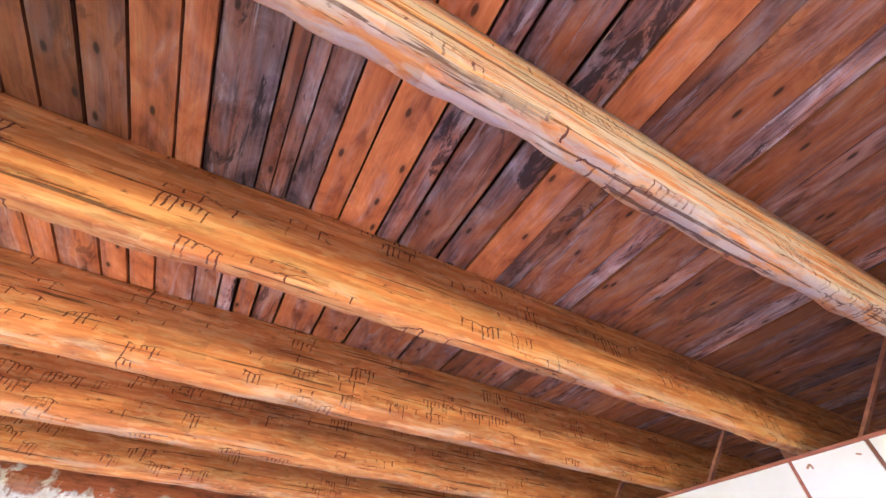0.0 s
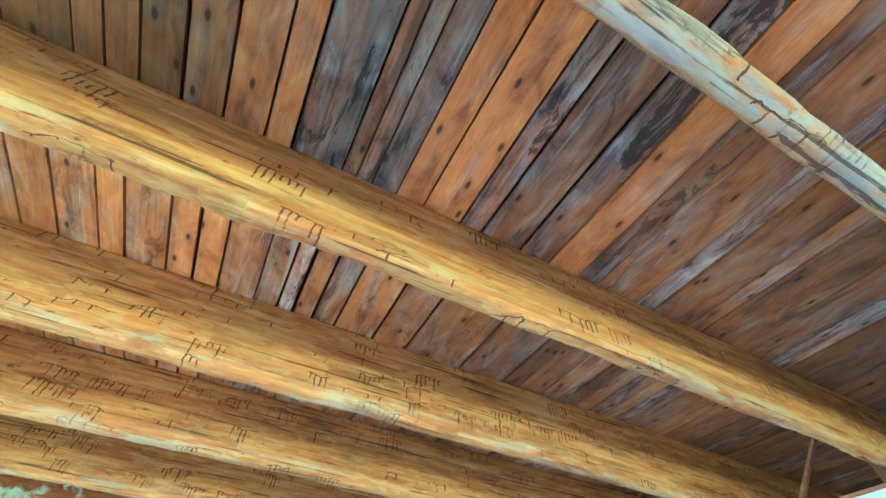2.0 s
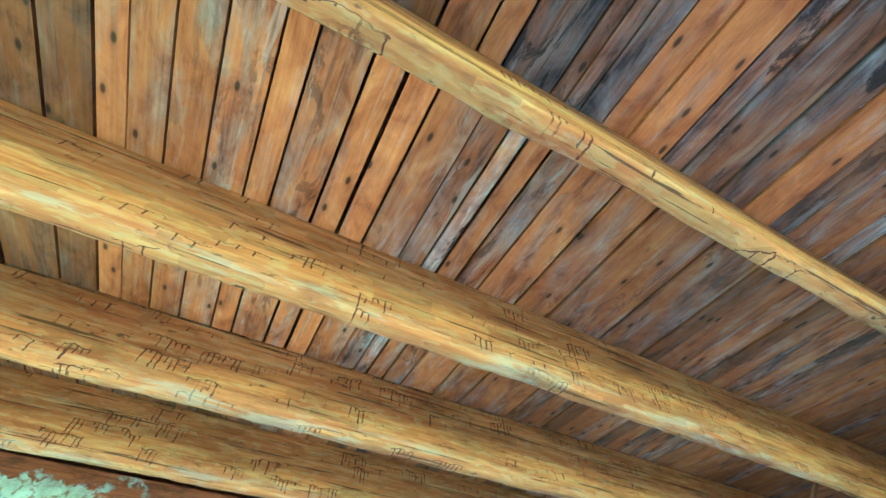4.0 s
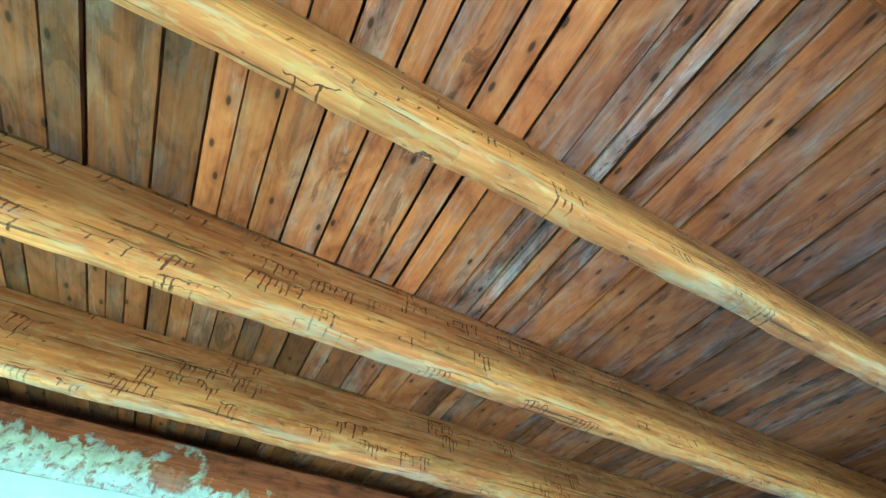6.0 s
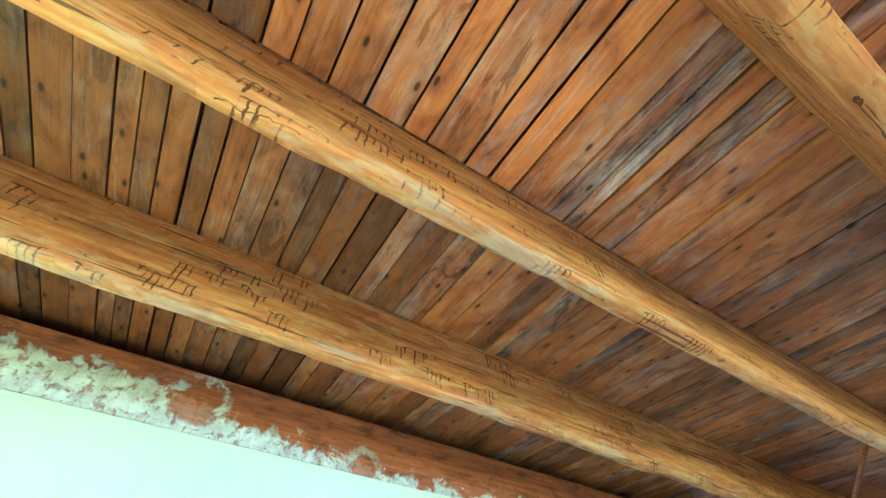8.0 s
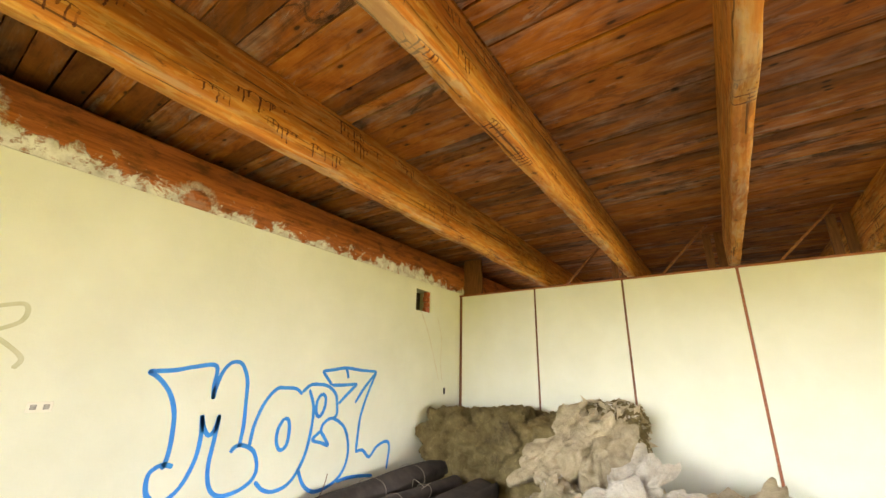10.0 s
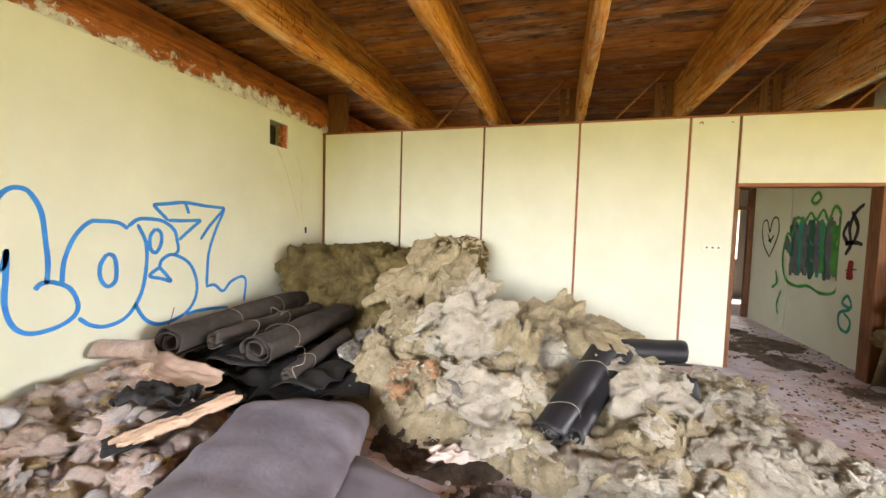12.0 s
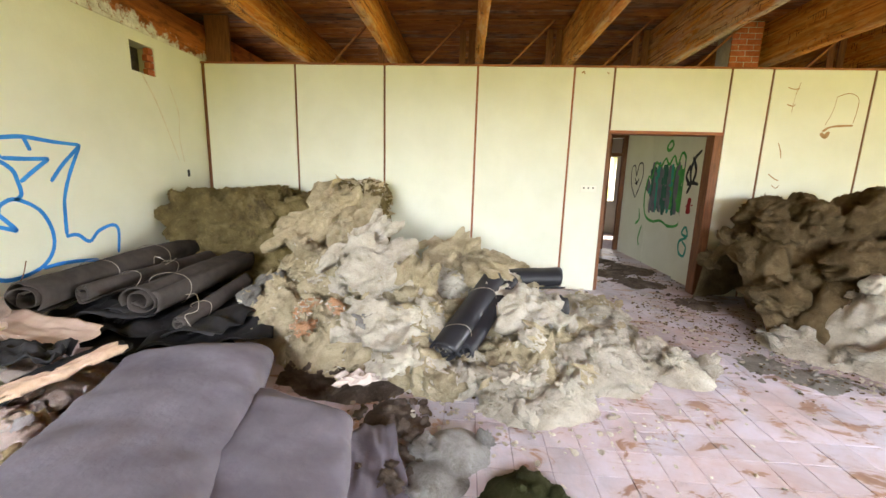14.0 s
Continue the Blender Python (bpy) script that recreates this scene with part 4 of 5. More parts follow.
for a, b in ((0.92, 2.18), (2.19, 3.42)):
    part("panel", box(7.05, 7.12, a, b, 0, 2.95, bevel=0.003), PANEL, side)
part("pier", box(6.99, 7.12, 0.17, 0.91, 0, 2.95, bevel=0.004), PANEL, side)


def on_side(u, v, lift):
    return (7.048 - lift * (1 + (v * 37 % 1)), u, v)


def on_pier(u, v, lift):
    return (6.988 - lift, u, v)


green = thing("graffiti", "green and violet sprayed scribble on the passage wall", "graffiti")
rg = random.Random(3)
for k in range(26):
    u = 0.98 + 0.052 * k
    hi = 1.93 - 0.16 * abs(math.sin(k * 0.75)) - (0.25 if k > 22 else 0) - rg.uniform(0, 0.08)
    lo = 0.90 + rg.uniform(0, 0.18) + (0.35 if k > 21 else 0)
    mt = rg.choice((GREEN_B, GREEN_B, GREEN_C, GREEN_A, TEAL, GREEN_B))
    part("stroke", ribbon([(u + rg.uniform(-0.03, 0.03), hi), (u + rg.uniform(-0.05, 0.05), (hi + lo) / 2), (u + rg.uniform(-0.04, 0.04), lo)], 0.115, on_side, 6, 0.3, 0.001 + 0.0004 * (k % 5)), mt, green)
for pts in ([(0.96, 1.2), (0.95, 1.6), (1.02, 1.9), (1.15, 1.98), (1.25, 1.8), (1.38, 1.95), (1.52, 1.82), (1.66, 1.92), (1.80, 1.80), (2.0, 1.86), (2.1, 1.6), (2.25, 1.6), (2.32, 1.2), (2.2, 0.9), (1.9, 0.82), (1.6, 0.86), (1.3, 0.80), (1.0, 0.88), (0.96, 1.2)],
            [(1.62, 2.16), (1.52, 2.20), (1.46, 2.12), (1.56, 2.05), (1.66, 2.09), (1.62, 2.16)], [(2.5, 1.0), (2.45, 0.8), (2.6, 0.7)], [(2.3, 0.7), (2.4, 0.45), (2.35, 0.3)]):
    part("stroke", ribbon(pts, 0.045, on_side, 6, 0.4, 0.005), GREEN_A, green)
heart = thing("graffiti", "black outlined heart sprayed on the passage wall", "graffiti")
for pts in ([(2.80, 1.62), (2.72, 1.85), (2.56, 1.86), (2.52, 1.6), (2.76, 1.20)], [(2.80, 1.62), (2.92, 1.84), (3.06, 1.76), (3.0, 1.45), (2.76, 1.20)], [(2.86, 1.6), (2.76, 1.5), (2.66, 1.58)], [(2.72, 1.46), (2.84, 1.5)]):
    part("stroke", ribbon(pts, 0.032, on_side, 6, 0.3, 0.002), BLACKPAINT, heart)
tag_black = thing("graffiti", "black sprayed scrawl on the passage pier", "graffiti")
for pts in ([(0.52, 1.98), (0.66, 1.88), (0.74, 1.7), (0.70, 1.5), (0.78, 1.36)], [(0.72, 1.9), (0.60, 1.7), (0.66, 1.5)], [(0.50, 1.5), (0.64, 1.52), (0.8, 1.5)], [(0.76, 1.78), (0.84, 1.62), (0.74, 1.5)]):
    part("stroke", ribbon(pts, 0.055, on_pier, 6, 0.4), BLACKPAINT, tag_black)
tag_red = thing("graffiti", "small red sprayed blot on the passage pier", "graffiti")
part("stroke", ribbon([(0.66, 1.30), (0.68, 1.18), (0.67, 1.06)], 0.11, on_pier, 6, 0.5), REDPAINT, tag_red)
part("stroke", ribbon([(0.56, 1.2), (0.76, 1.17)], 0.02, on_pier, 6, 0.5), REDPAINT, tag_red)
tag_teal = thing("graffiti", "teal sprayed loops on the passage pier", "graffiti")
for pts in ([(0.60, 0.78), (0.68, 0.86), (0.76, 0.76), (0.62, 0.72), (0.60, 0.78)], [(0.62, 0.70), (0.80, 0.62), (0.78, 0.46), (0.64, 0.42), (0.60, 0.56), (0.72, 0.64)]):
    part("stroke", ribbon(pts, 0.04, on_pier, 6, 0.3), TEAL, tag_teal)
far = tagged(new("door_2"), "dark brown door frame with a transom at the passage end", "doorway", "", "structure")
for a in ((6.62, 6.74, 3.46, 3.56, 0, 2.95), (6.98, 7.12, 3.46, 3.56, 0, 2.95), (6.74, 6.98, 3.47, 3.55, 2.05, 2.12), (6.74, 6.98, 3.47, 3.55, 2.42, 2.95)):
    part("frame_member", box(*a, bevel=0.006), DARKWOOD, far)
structure("wall_passage_end", box(3.2, 6.62, 3.46, 3.56, 0, 2.95), PANEL, "pale panel wall across the back room")
pier = thing("chimney_pier", "red brick chimney pier rising behind the partition", "chimney")
part("core", box(7.04, 7.40, 0.29, 0.61, 2.952, CEIL - 0.005), MORTAR, pier)
for k in range(9):
    z = 2.955 + k * 0.070
    for a, b in (((7.032, 7.215), (7.225, 7.408)) if k % 2 else ((7.032, 7.12), (7.13, 7.31), (7.32, 7.408))):
        part("brick", box(a, b, 0.282, 0.30, z, z + 0.062, bevel=0.004), BRICK, pier)

# ---- bale and heaps of insulation ----
def bale(x0, x1, y0, y1, z0, z1, seed):
    """One slumped batt block of a bale."""
    bm = bmesh.new()
    bmesh.ops.create_cube(bm, size=1)
    bmesh.ops.subdivide_edges(bm, edges=bm.edges[:], cuts=40, use_grid_fill=True)
    o = Vector((seed, seed * 2.2, 0))
    for v in bm.verts:
        p = v.co * 2
        s = (abs(p.x) ** 5 + abs(p.y) ** 5 + abs(p.z) ** 5) ** (1 / 5)
        p = p / max(s, 1e-6) * max(abs(p.x), abs(p.y), abs(p.z))
        w = Vector(((x0 + x1) / 2 + p.x * (x1 - x0) / 2, (y0 + y1) / 2 + p.y * (y1 - y0) / 2, (z0 + z1) / 2 + p.z * (z1 - z0) / 2))
        k = 0.05 * ridged(w * 1.8 + o, 2) + 0.07 * billow(w * 3.6 + o, 4) - 0.02
        w += Vector((p.x, p.y, p.z * 0.9)) * k
        v.co = (max(w.x, 0.01), min(w.y, -0.01), max(w.z, 0))
    return bm


bale_ob = thing("insulation_bale", "slumped brown mineral wool bale in the room corner", "insulation bale")
for k, dims in enumerate(((0.05, 1.0, -1.03, -0.05, 0.0, 0.66), (0.92, 2.0, -0.98, -0.05, 0.0, 0.64), (0.04, 0.80, -1.02, -0.06, 0.58, 1.22), (0.70, 1.45, -1.0, -0.06, 0.56, 1.27), (1.35, 2.12, -0.96, -0.06, 0.56, 1.20))):
    part("batt", bale(*dims, 4 + k), WOOL_OLIVE, bale_ob, smooth=True)
tufts(bale_ob, WOOL_OLIVE, 6000, 31, (0.012, 0.032))
MAIN = [(2.28, -0.55, 0.45, 1.10), (2.25, -1.05, 0.6, 0.95), (2.6, -1.45, 0.8, 0.70), (2.15, -1.5, 0.6, 0.72), (3.0, -1.7, 0.8, 0.55), (3.45, -1.1, 0.8, 0.54), (3.72, -0.95, 0.36, 0.70), (3.1, -0.7, 0.7, 0.50), (4.0, -1.1, 0.45, 0.44),
        (2.75, -2.25, 0.62, 0.40), (3.25, -2.35, 0.5, 0.30), (4.2, -2.2, 0.55, 0.22), (4.75, -1.75, 0.45, 0.16), (2.0, -1.95, 0.55, 0.44), (4.15, -2.55, 0.45, 0.20), (3.35, -2.6, 0.3, 0.16)]
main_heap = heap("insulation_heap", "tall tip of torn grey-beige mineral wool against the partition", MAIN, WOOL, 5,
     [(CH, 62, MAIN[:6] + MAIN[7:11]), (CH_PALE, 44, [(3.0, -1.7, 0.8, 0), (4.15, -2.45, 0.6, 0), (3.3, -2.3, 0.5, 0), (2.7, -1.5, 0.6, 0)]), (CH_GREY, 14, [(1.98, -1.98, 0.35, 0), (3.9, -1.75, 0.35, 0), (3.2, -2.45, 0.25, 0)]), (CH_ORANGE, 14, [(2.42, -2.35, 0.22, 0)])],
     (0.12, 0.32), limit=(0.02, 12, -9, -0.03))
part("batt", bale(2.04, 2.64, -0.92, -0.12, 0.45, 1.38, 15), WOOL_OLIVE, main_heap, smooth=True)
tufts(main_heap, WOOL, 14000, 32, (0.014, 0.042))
tufts(main_heap, WOOL_PALE, 4500, 33, (0.014, 0.042))
tufts(main_heap, WOOL, 1500, 39, (0.04, 0.09))
LOOSE = [(4.25, -2.85, 0.42, 0.14), (4.75, -2.35, 0.5, 0.16), (5.15, -2.1, 0.4, 0.12), (5.45, -2.35, 0.3, 0.12), (4.1, -3.0, 0.25, 0.10), (5.05, -1.4, 0.5, 0.12), (5.2, -0.7, 0.4, 0.10), (3.6, -2.7, 0.3, 0.12)]
loose_heap = heap("scattered_insulation", "loose pale tufts of mineral wool strewn over the tiles", LOOSE, WOOL_PALE, 6,
     [(CH_PALE, 95, LOOSE[:6]), (CH, 30, LOOSE[5:])], (0.08, 0.22), rough=0.07, limit=(0.02, 12, -9, -0.03), category="loose insulation")
tufts(loose_heap, WOOL_PALE, 6000, 34, (0.012, 0.036))
tufts(loose_heap, WOOL_PALE, 700, 40, (0.03, 0.07))
RIGHT_HEAP = [(7.25, -0.75, 0.75, 1.30), (7.05, -0.6, 0.5, 1.05), (7.95, -0.85, 0.85, 1.42), (8.7, -0.9, 0.9, 1.32), (9.5, -0.9, 0.9, 1.2), (7.5, -1.35, 0.75, 0.85), (8.2, -1.6, 0.8, 0.85), (7.05, -1.3, 0.45, 0.35), (8.9, -1.7, 0.9, 0.8)]
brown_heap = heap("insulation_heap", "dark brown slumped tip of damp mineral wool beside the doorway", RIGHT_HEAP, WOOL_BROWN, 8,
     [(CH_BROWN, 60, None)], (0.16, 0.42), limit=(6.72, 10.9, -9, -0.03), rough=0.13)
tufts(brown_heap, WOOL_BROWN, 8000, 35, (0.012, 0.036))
PALE_R = [(7.45, -1.85, 0.48, 0.72), (7.35, -2.1, 0.4, 0.36), (7.7, -2.1, 0.55, 0.5), (8.1, -2.0, 0.65, 0.8), (7.0, -1.75, 0.45, 0.12), (7.4, -2.0, 0.4, 0.16), (8.6, -2.6, 0.6, 0.4)]
pale_heap = heap("scattered_insulation", "whitish crumbled wool at the foot of the brown heap", PALE_R, WOOL_PALE, 9, [(CH_PALE, 70, PALE_R)], (0.07, 0.2), rough=0.06, category="loose insulation")
tufts(pale_heap, WOOL_PALE, 3000, 36, (0.010, 0.028))
LEFT = [(0.35, -3.25, 0.75, 0.40), (0.9, -3.6, 0.7, 0.30), (0.45, -4.1, 0.85, 0.36), (1.15, -4.3, 0.7, 0.22), (0.5, -4.9, 0.9, 0.36), (1.2, -5.1, 0.7, 0.22), (0.5, -5.8, 0.8, 0.3), (1.5, -3.95, 0.45, 0.20)]
pink_heap = heap("glass_wool_debris", "pinkish crumbled glass wool debris spread along the wall", LEFT, WOOL_PINK, 10, [(CH_PINK, 260, LEFT), (CH_PINK_PALE, 120, LEFT), (CH_YELLOW, 60, LEFT)], (0.05, 0.17), limit=(0.02, 3, -9, -2.7), rough=0.06, category="insulation debris")
tufts(pink_heap, WOOL_PINK, 5000, 37, (0.012, 0.036))
tufts(pink_heap, WOOL_PINK_PALE, 2500, 38, (0.012, 0.036))
tufts(pink_heap, WOOL_PINK, 900, 42, (0.035, 0.08))
tufts(pink_heap, WOOL_YELLOW, 350, 43, (0.035, 0.08))
heap("dirt_patch", "dark damp dirt and rubble on the tiles", [(3.0, -2.75, 0.4, 0.05), (3.3, -3.25, 0.26, 0.03), (3.38, -3.7, 0.2, 0.03), (3.4, -4.2, 0.25, 0.03), (2.7, -2.7, 0.4, 0.06)], SOIL, 12, [([chunk_mesh("clod", 61, SOIL, 0.7, 3)], 190, None)], (0.02, 0.085), rough=0.10, res=0.018, category="dirt")
heap("wet_debris", "soggy grey lump of wool stuck to the tiles", [(3.68, -3.5, 0.22, 0.09), (3.55, -3.72, 0.2, 0.06)], WOOL_GREY, 13, [(CH_GREY, 6, None)], (0.05, 0.14), rough=0.05, res=0.02, category="debris")
heap("moss_clump", "dark green-black moss clump on the tiles", [(4.02, -3.80, 0.20, 0.09), (4.2, -3.9, 0.16, 0.07), (3.9, -3.95, 0.2, 0.06)], MOSS, 14, [([chunk_mesh("clod", 62, MOSS, 0.7, 3)], 14, None)], (0.04, 0.10), rough=0.05, res=0.02, category="moss")

heap("dirt_patch", "dark trodden dirt and crumbs along the passage floor", [(6.3, 0.5, 0.55, 0.02), (6.0, 1.1, 0.5, 0.02), (6.55, 1.4, 0.5, 0.025), (6.2, 2.1, 0.6, 0.02), (6.6, -0.45, 0.4, 0.02)], SOIL, 17, [([chunk_mesh("clod", 64, SOIL, 0.7, 3)], 110, None)], (0.015, 0.05), rough=0.09, res=0.025, category="dirt", limit=(5.6, 6.95, -0.8, 2.7))
LUSH = mat_wool("green_moss", (0.05, 0.065, 0.035), (0.10, 0.135, 0.07), (0.20, 0.24, 0.15), dirt=(0.05, 0.06, 0.03))
lush_ob = heap("moss_patch", "damp green moss growing over the tiles", [(5.75, -3.75, 0.32, 0.012), (6.15, -3.5, 0.36, 0.012), (6.3, -3.8, 0.4, 0.012)], LUSH, 16, [], (0.02, 0.07), rough=0.07, res=0.02, category="moss")
tufts(lush_ob, LUSH, 2600, 41, (0.006, 0.018))
MOSSY = mat_wool("green_grey_moss", (0.24, 0.22, 0.19), (0.34, 0.31, 0.28), (0.45, 0.41, 0.38), dirt=(0.12, 0.14, 0.07))
heap("moss_patch", "thin green-grey moss film over the tiles", [(6.25, -2.15, 0.5, 0.016), (6.6, -2.4, 0.45, 0.016), (6.95, -2.2, 0.4, 0.014)], MOSSY, 15, [([chunk_mesh("clod", 63, MOSSY, 0.5, 3)], 40, None)], (0.02, 0.06), rough=0.05, res=0.02, category="moss")


# ---- rolls and mats ----
def roll(name, label, p, q, r, flat, material, seed, turns=2.6, ties=(), wire=WIRE, category="felt roll", dent=1.0):
    """A loosely rolled sheet from p to q: a spiral of thin sheet, squashed by its weight."""
    p, q = Vector(p), Vector(q)
    ax = (q - p).normalized()
    side_v = ax.cross(Vector((0, 0, 1))).normalized()
    up = side_v.cross(ax)
    top = thing(name, label, category)
    bm = bmesh.new()
    n, k = 26, int(26 * turns)
    th = 0.012
    rows = []
    for i in range(n + 1):
        u = i / n
        c = p.lerp(q, u)
        end = 0.05 * noise.noise((seed, u * 3, 1)) * r
        ring = []
        for j in range(k + 1):
            a = 2 * math.pi * j / 26 + seed
            rr = r * (0.35 + 0.65 * j / k) * (1 + dent * 0.16 * noise.noise((seed + math.cos(a), math.sin(a), u * 2.5)) + dent * 0.05 * noise.noise((seed + 3 * math.cos(a), 3 * math.sin(a), u * 9))) + end
            shift = ax * (0.04 * noise.noise((seed * 2, j * 0.15, u)) if i in (0, n) else 0)
            ring.append((c + shift, a, rr))
        rows.append(ring)

    def at(c, a, rr):
        return c + side_v * (math.cos(a) * rr) + up * (math.sin(a) * rr * flat)
    outer = [[bm.verts.new(at(*v)) for v in ring] for ring in rows]
    inner = [[bm.verts.new(at(c, a, rr - th)) for c, a, rr in ring] for ring in rows]
    for i in range(n):
        for j in range(k):
            bm.faces.new((outer[i][j], outer[i][j + 1], outer[i + 1][j + 1], outer[i + 1][j]))
            bm.faces.new((inner[i][j + 1], inner[i][j], inner[i + 1][j], inner[i + 1][j + 1]))
    for i, flip in ((0, 0), (n, 1)):
        for j in range(k):
            f = (outer[i][j + 1], outer[i][j], inner[i][j], inner[i][j + 1])
            bm.faces.new(f if not flip else f[::-1])
    for i in range(n):
        bm.faces.new((outer[i][k], inner[i][k], inner[i + 1][k], outer[i + 1][k]))
    body = part("sheet", bm, material, top, smooth=True)
    for u in ties:
        c = p.lerp(q, u)
        pts = [c + side_v * (math.cos(a) * r * 1.02) + up * (math.sin(a) * r * 1.02 * flat) + ax * 0.03 * math.sin(a * 2) for a in [2 * math.pi * s / 16 for s in range(17)]]
        part("tie", tube(pts, 0.0026, 5, 2), wire, body, "thin binding wire")
    return top


def mat_slab(name, label, p, q, width, height, material, seed, category="felt mat", slant=0.0):
    """A thick folded mat with rounded sides, sagging along its length."""
    p, q = Vector(p), Vector(q)
    ax = (q - p).normalized()
    side_v = Vector((ax.y, -ax.x, 0)).normalized()
    bm = bmesh.new()
    n, k = 60, 56
    rings = []
    for i in range(n + 1):
        u = i / n
        c = p.lerp(q, u)
        taper = min(1, 0.72 + 5.0 * min(u, 1 - u)) if min(u, 1 - u) < 0.06 else 1.0
        ring = []
        for j in range(k):
            a = 2 * math.pi * j / k
            cs, sn = math.cos(a), math.sin(a)
            x = math.copysign(abs(cs) ** 0.7, cs) * width / 2
            z = math.copysign(abs(sn) ** 0.7, sn) * height / 2 * taper
            w = c + side_v * x + ax * (slant * (-x if ax.x * side_v.y - ax.y * side_v.x < 0 else x) * (1 - u)) + Vector((0, 0, height / 2 + z))
            d = 0.030 * noise.noise(w * 1.8 + Vector((seed, 0, 0))) + 0.012 * noise.noise(w * 5.5 + Vector((seed, 0, 0))) + 0.006 * ridged(Vector((w.x * 6, w.y * 6, seed)), 2)
            if sn > -0.3:
                w += Vector((0, 0, d)) + side_v * (d * math.copysign(1, cs) * 0.8) + ax * (0.05 * noise.noise((x * 3, z * 3, seed)) if i in (0, n) else 0)
            w.z = max(w.z, 0.004)
            ring.append(bm.verts.new(w))
        rings.append(ring)
    for a, b in zip(rings[:-1], rings[1:]):
        for j in range(k):
            bm.faces.new((a[j], a[(j + 1) % k], b[(j + 1) % k], b[j]))
    for ring, s in ((rings[0], -1), (rings[-1], 1)):
        mid = sum((v.co for v in ring), Vector()) / k + ax * 0.03 * s
        cv = bm.verts.new(mid)
        half = [bm.verts.new(v.co.lerp(mid, 0.45) + ax * 0.022 * s) for v in ring]
        for j in range(k):
            bm.faces.new((ring[j], ring[(j + 1) % k], half[(j + 1) % k], half[j]))
            bm.faces.new((half[j], half[(j + 1) % k], cv))
    bmesh.ops.recalc_face_normals(bm, faces=bm.faces)
    return tagged(part(name, bm, material, smooth=True), label, category)


def sheet(name, label, centre, size, turn, material, seed, wave=0.07, thick=0.012, tilt=(0, 0), category="felt sheet", ragged_edge=0.06, floor=0.01, fluff=0.0):
    """A crumpled stiff sheet."""
    bm = bmesh.new()
    n, m_ = (52, 44) if fluff else (30, 22)
    c = Vector(centre)
    rot = Euler((tilt[0], tilt[1], turn)).to_matrix()
    layers = []
    for lift in (thick, 0.0):
        g = []
        for i in range(n + 1):
            row = []
            for j in range(m_ + 1):
                u, v = i / n - 0.5, j / m_ - 0.5
                e = ragged_edge * noise.noise((seed + u * 5, v * 5, 2.0))
                z = wave * (fbm(Vector((u * 2.6 + seed, v * 3.4, 0.5)), 3) + 0.5 * ridged(Vector((u * 3 + seed, v * 1.2, 1.5)), 2))
                w = c + rot @ Vector(((u + e * abs(u) * 2) * size[0], (v + e * abs(v) * 2) * size[1], z + lift))
                if fluff:
                    w += rot @ Vector((0.5 * fbm(w * 7, 2), 0.5 * fbm(w * 7 + Vector((4, 0, 0)), 2), billow(w * 3.2, 4) * (1 if lift else -0.5))) * fluff
                w.z = max(w.z, floor + lift)
                row.append(bm.verts.new(w))
            g.append(row)
        layers.append(g)
    t, b = layers
    for i in range(n):
        for j in range(m_):
            bm.faces.new((t[i][j], t[i + 1][j], t[i + 1][j + 1], t[i][j + 1]))
            bm.faces.new((b[i][j + 1], b[i + 1][j + 1], b[i + 1][j], b[i][j]))
    for i in range(n):
        bm.faces.new((b[i][0], b[i + 1][0], t[i + 1][0], t[i][0]))
        bm.faces.new((t[i][m_], t[i + 1][m_], b[i + 1][m_], b[i][m_]))
    for j in range(m_):
        bm.faces.new((t[0][j], t[0][j + 1], b[0][j + 1], b[0][j]))
        bm.faces.new((b[n][j], b[n][j + 1], t[n][j + 1], t[n][j]))
    return tagged(part(name, bm, material, smooth=True), label, category)


mat_slab("felt_mat", "thick grey-violet folded felt mat lying on debris", (1.88, -2.98, 0), (2.56, -5.1, 0), 0.92, 0.36, FELT, 2)
mat_slab("felt_mat", "smaller grey-violet felt mat with a frayed edge", (2.74, -3.42, 0), (3.12, -5.0, 0), 0.66, 0.26, FELT, 9, slant=0.55)
# stack of roofing felt rolls by the wall
for i, (c, s, t, tl) in enumerate((((0.9, -2.2, 0.05), (1.7, 1.3), 0.1, (0, 0)), ((1.0, -2.3, 0.13), (1.5, 1.1), -0.2, (0.05, 0.03)), ((0.8, -2.15, 0.21), (1.3, 1.2), 0.3, (0, 0.06)), ((1.3, -2.3, 0.24), (1.1, 0.9), -0.1, (0.08, 0)), ((0.7, -2.2, 0.30), (0.9, 1.0), 0.15, (0, -0.04)), ((1.55, -2.35, 0.16), (0.9, 0.9), 0.5, (0.1, 0.1)))):
    sheet("felt_sheet", "crumpled black roofing felt sheet in a stack", c, s, t, BLACK, 20 + i, 0.07)
roll("felt_roll", "flattened black-brown roofing felt roll tied with wire", (0.36, -2.80, 0.50), (0.34, -1.0, 0.58), 0.19, 0.8, FELT_BROWN, 1.3, ties=(0.35, 0.7))
roll("felt_roll", "flattened black-brown roofing felt roll tied with wire", (0.62, -2.6, 0.50), (0.72, -1.15, 0.52), 0.09, 0.9, FELT_BROWN, 2.1, ties=(0.3, 0.6))
roll("felt_roll", "flattened black-brown roofing felt roll tied with wire", (1.05, -2.55, 0.44), (1.14, -1.25, 0.52), 0.20, 0.72, FELT_BROWN, 3.4, ties=(0.25,))
roll("felt_roll", "small brown felt roll tied with wire, sagging at one end", (1.45, -2.65, 0.30), (1.48, -1.75, 0.42), 0.085, 0.9, FELT_BROWN, 4.2, ties=(0.3,))
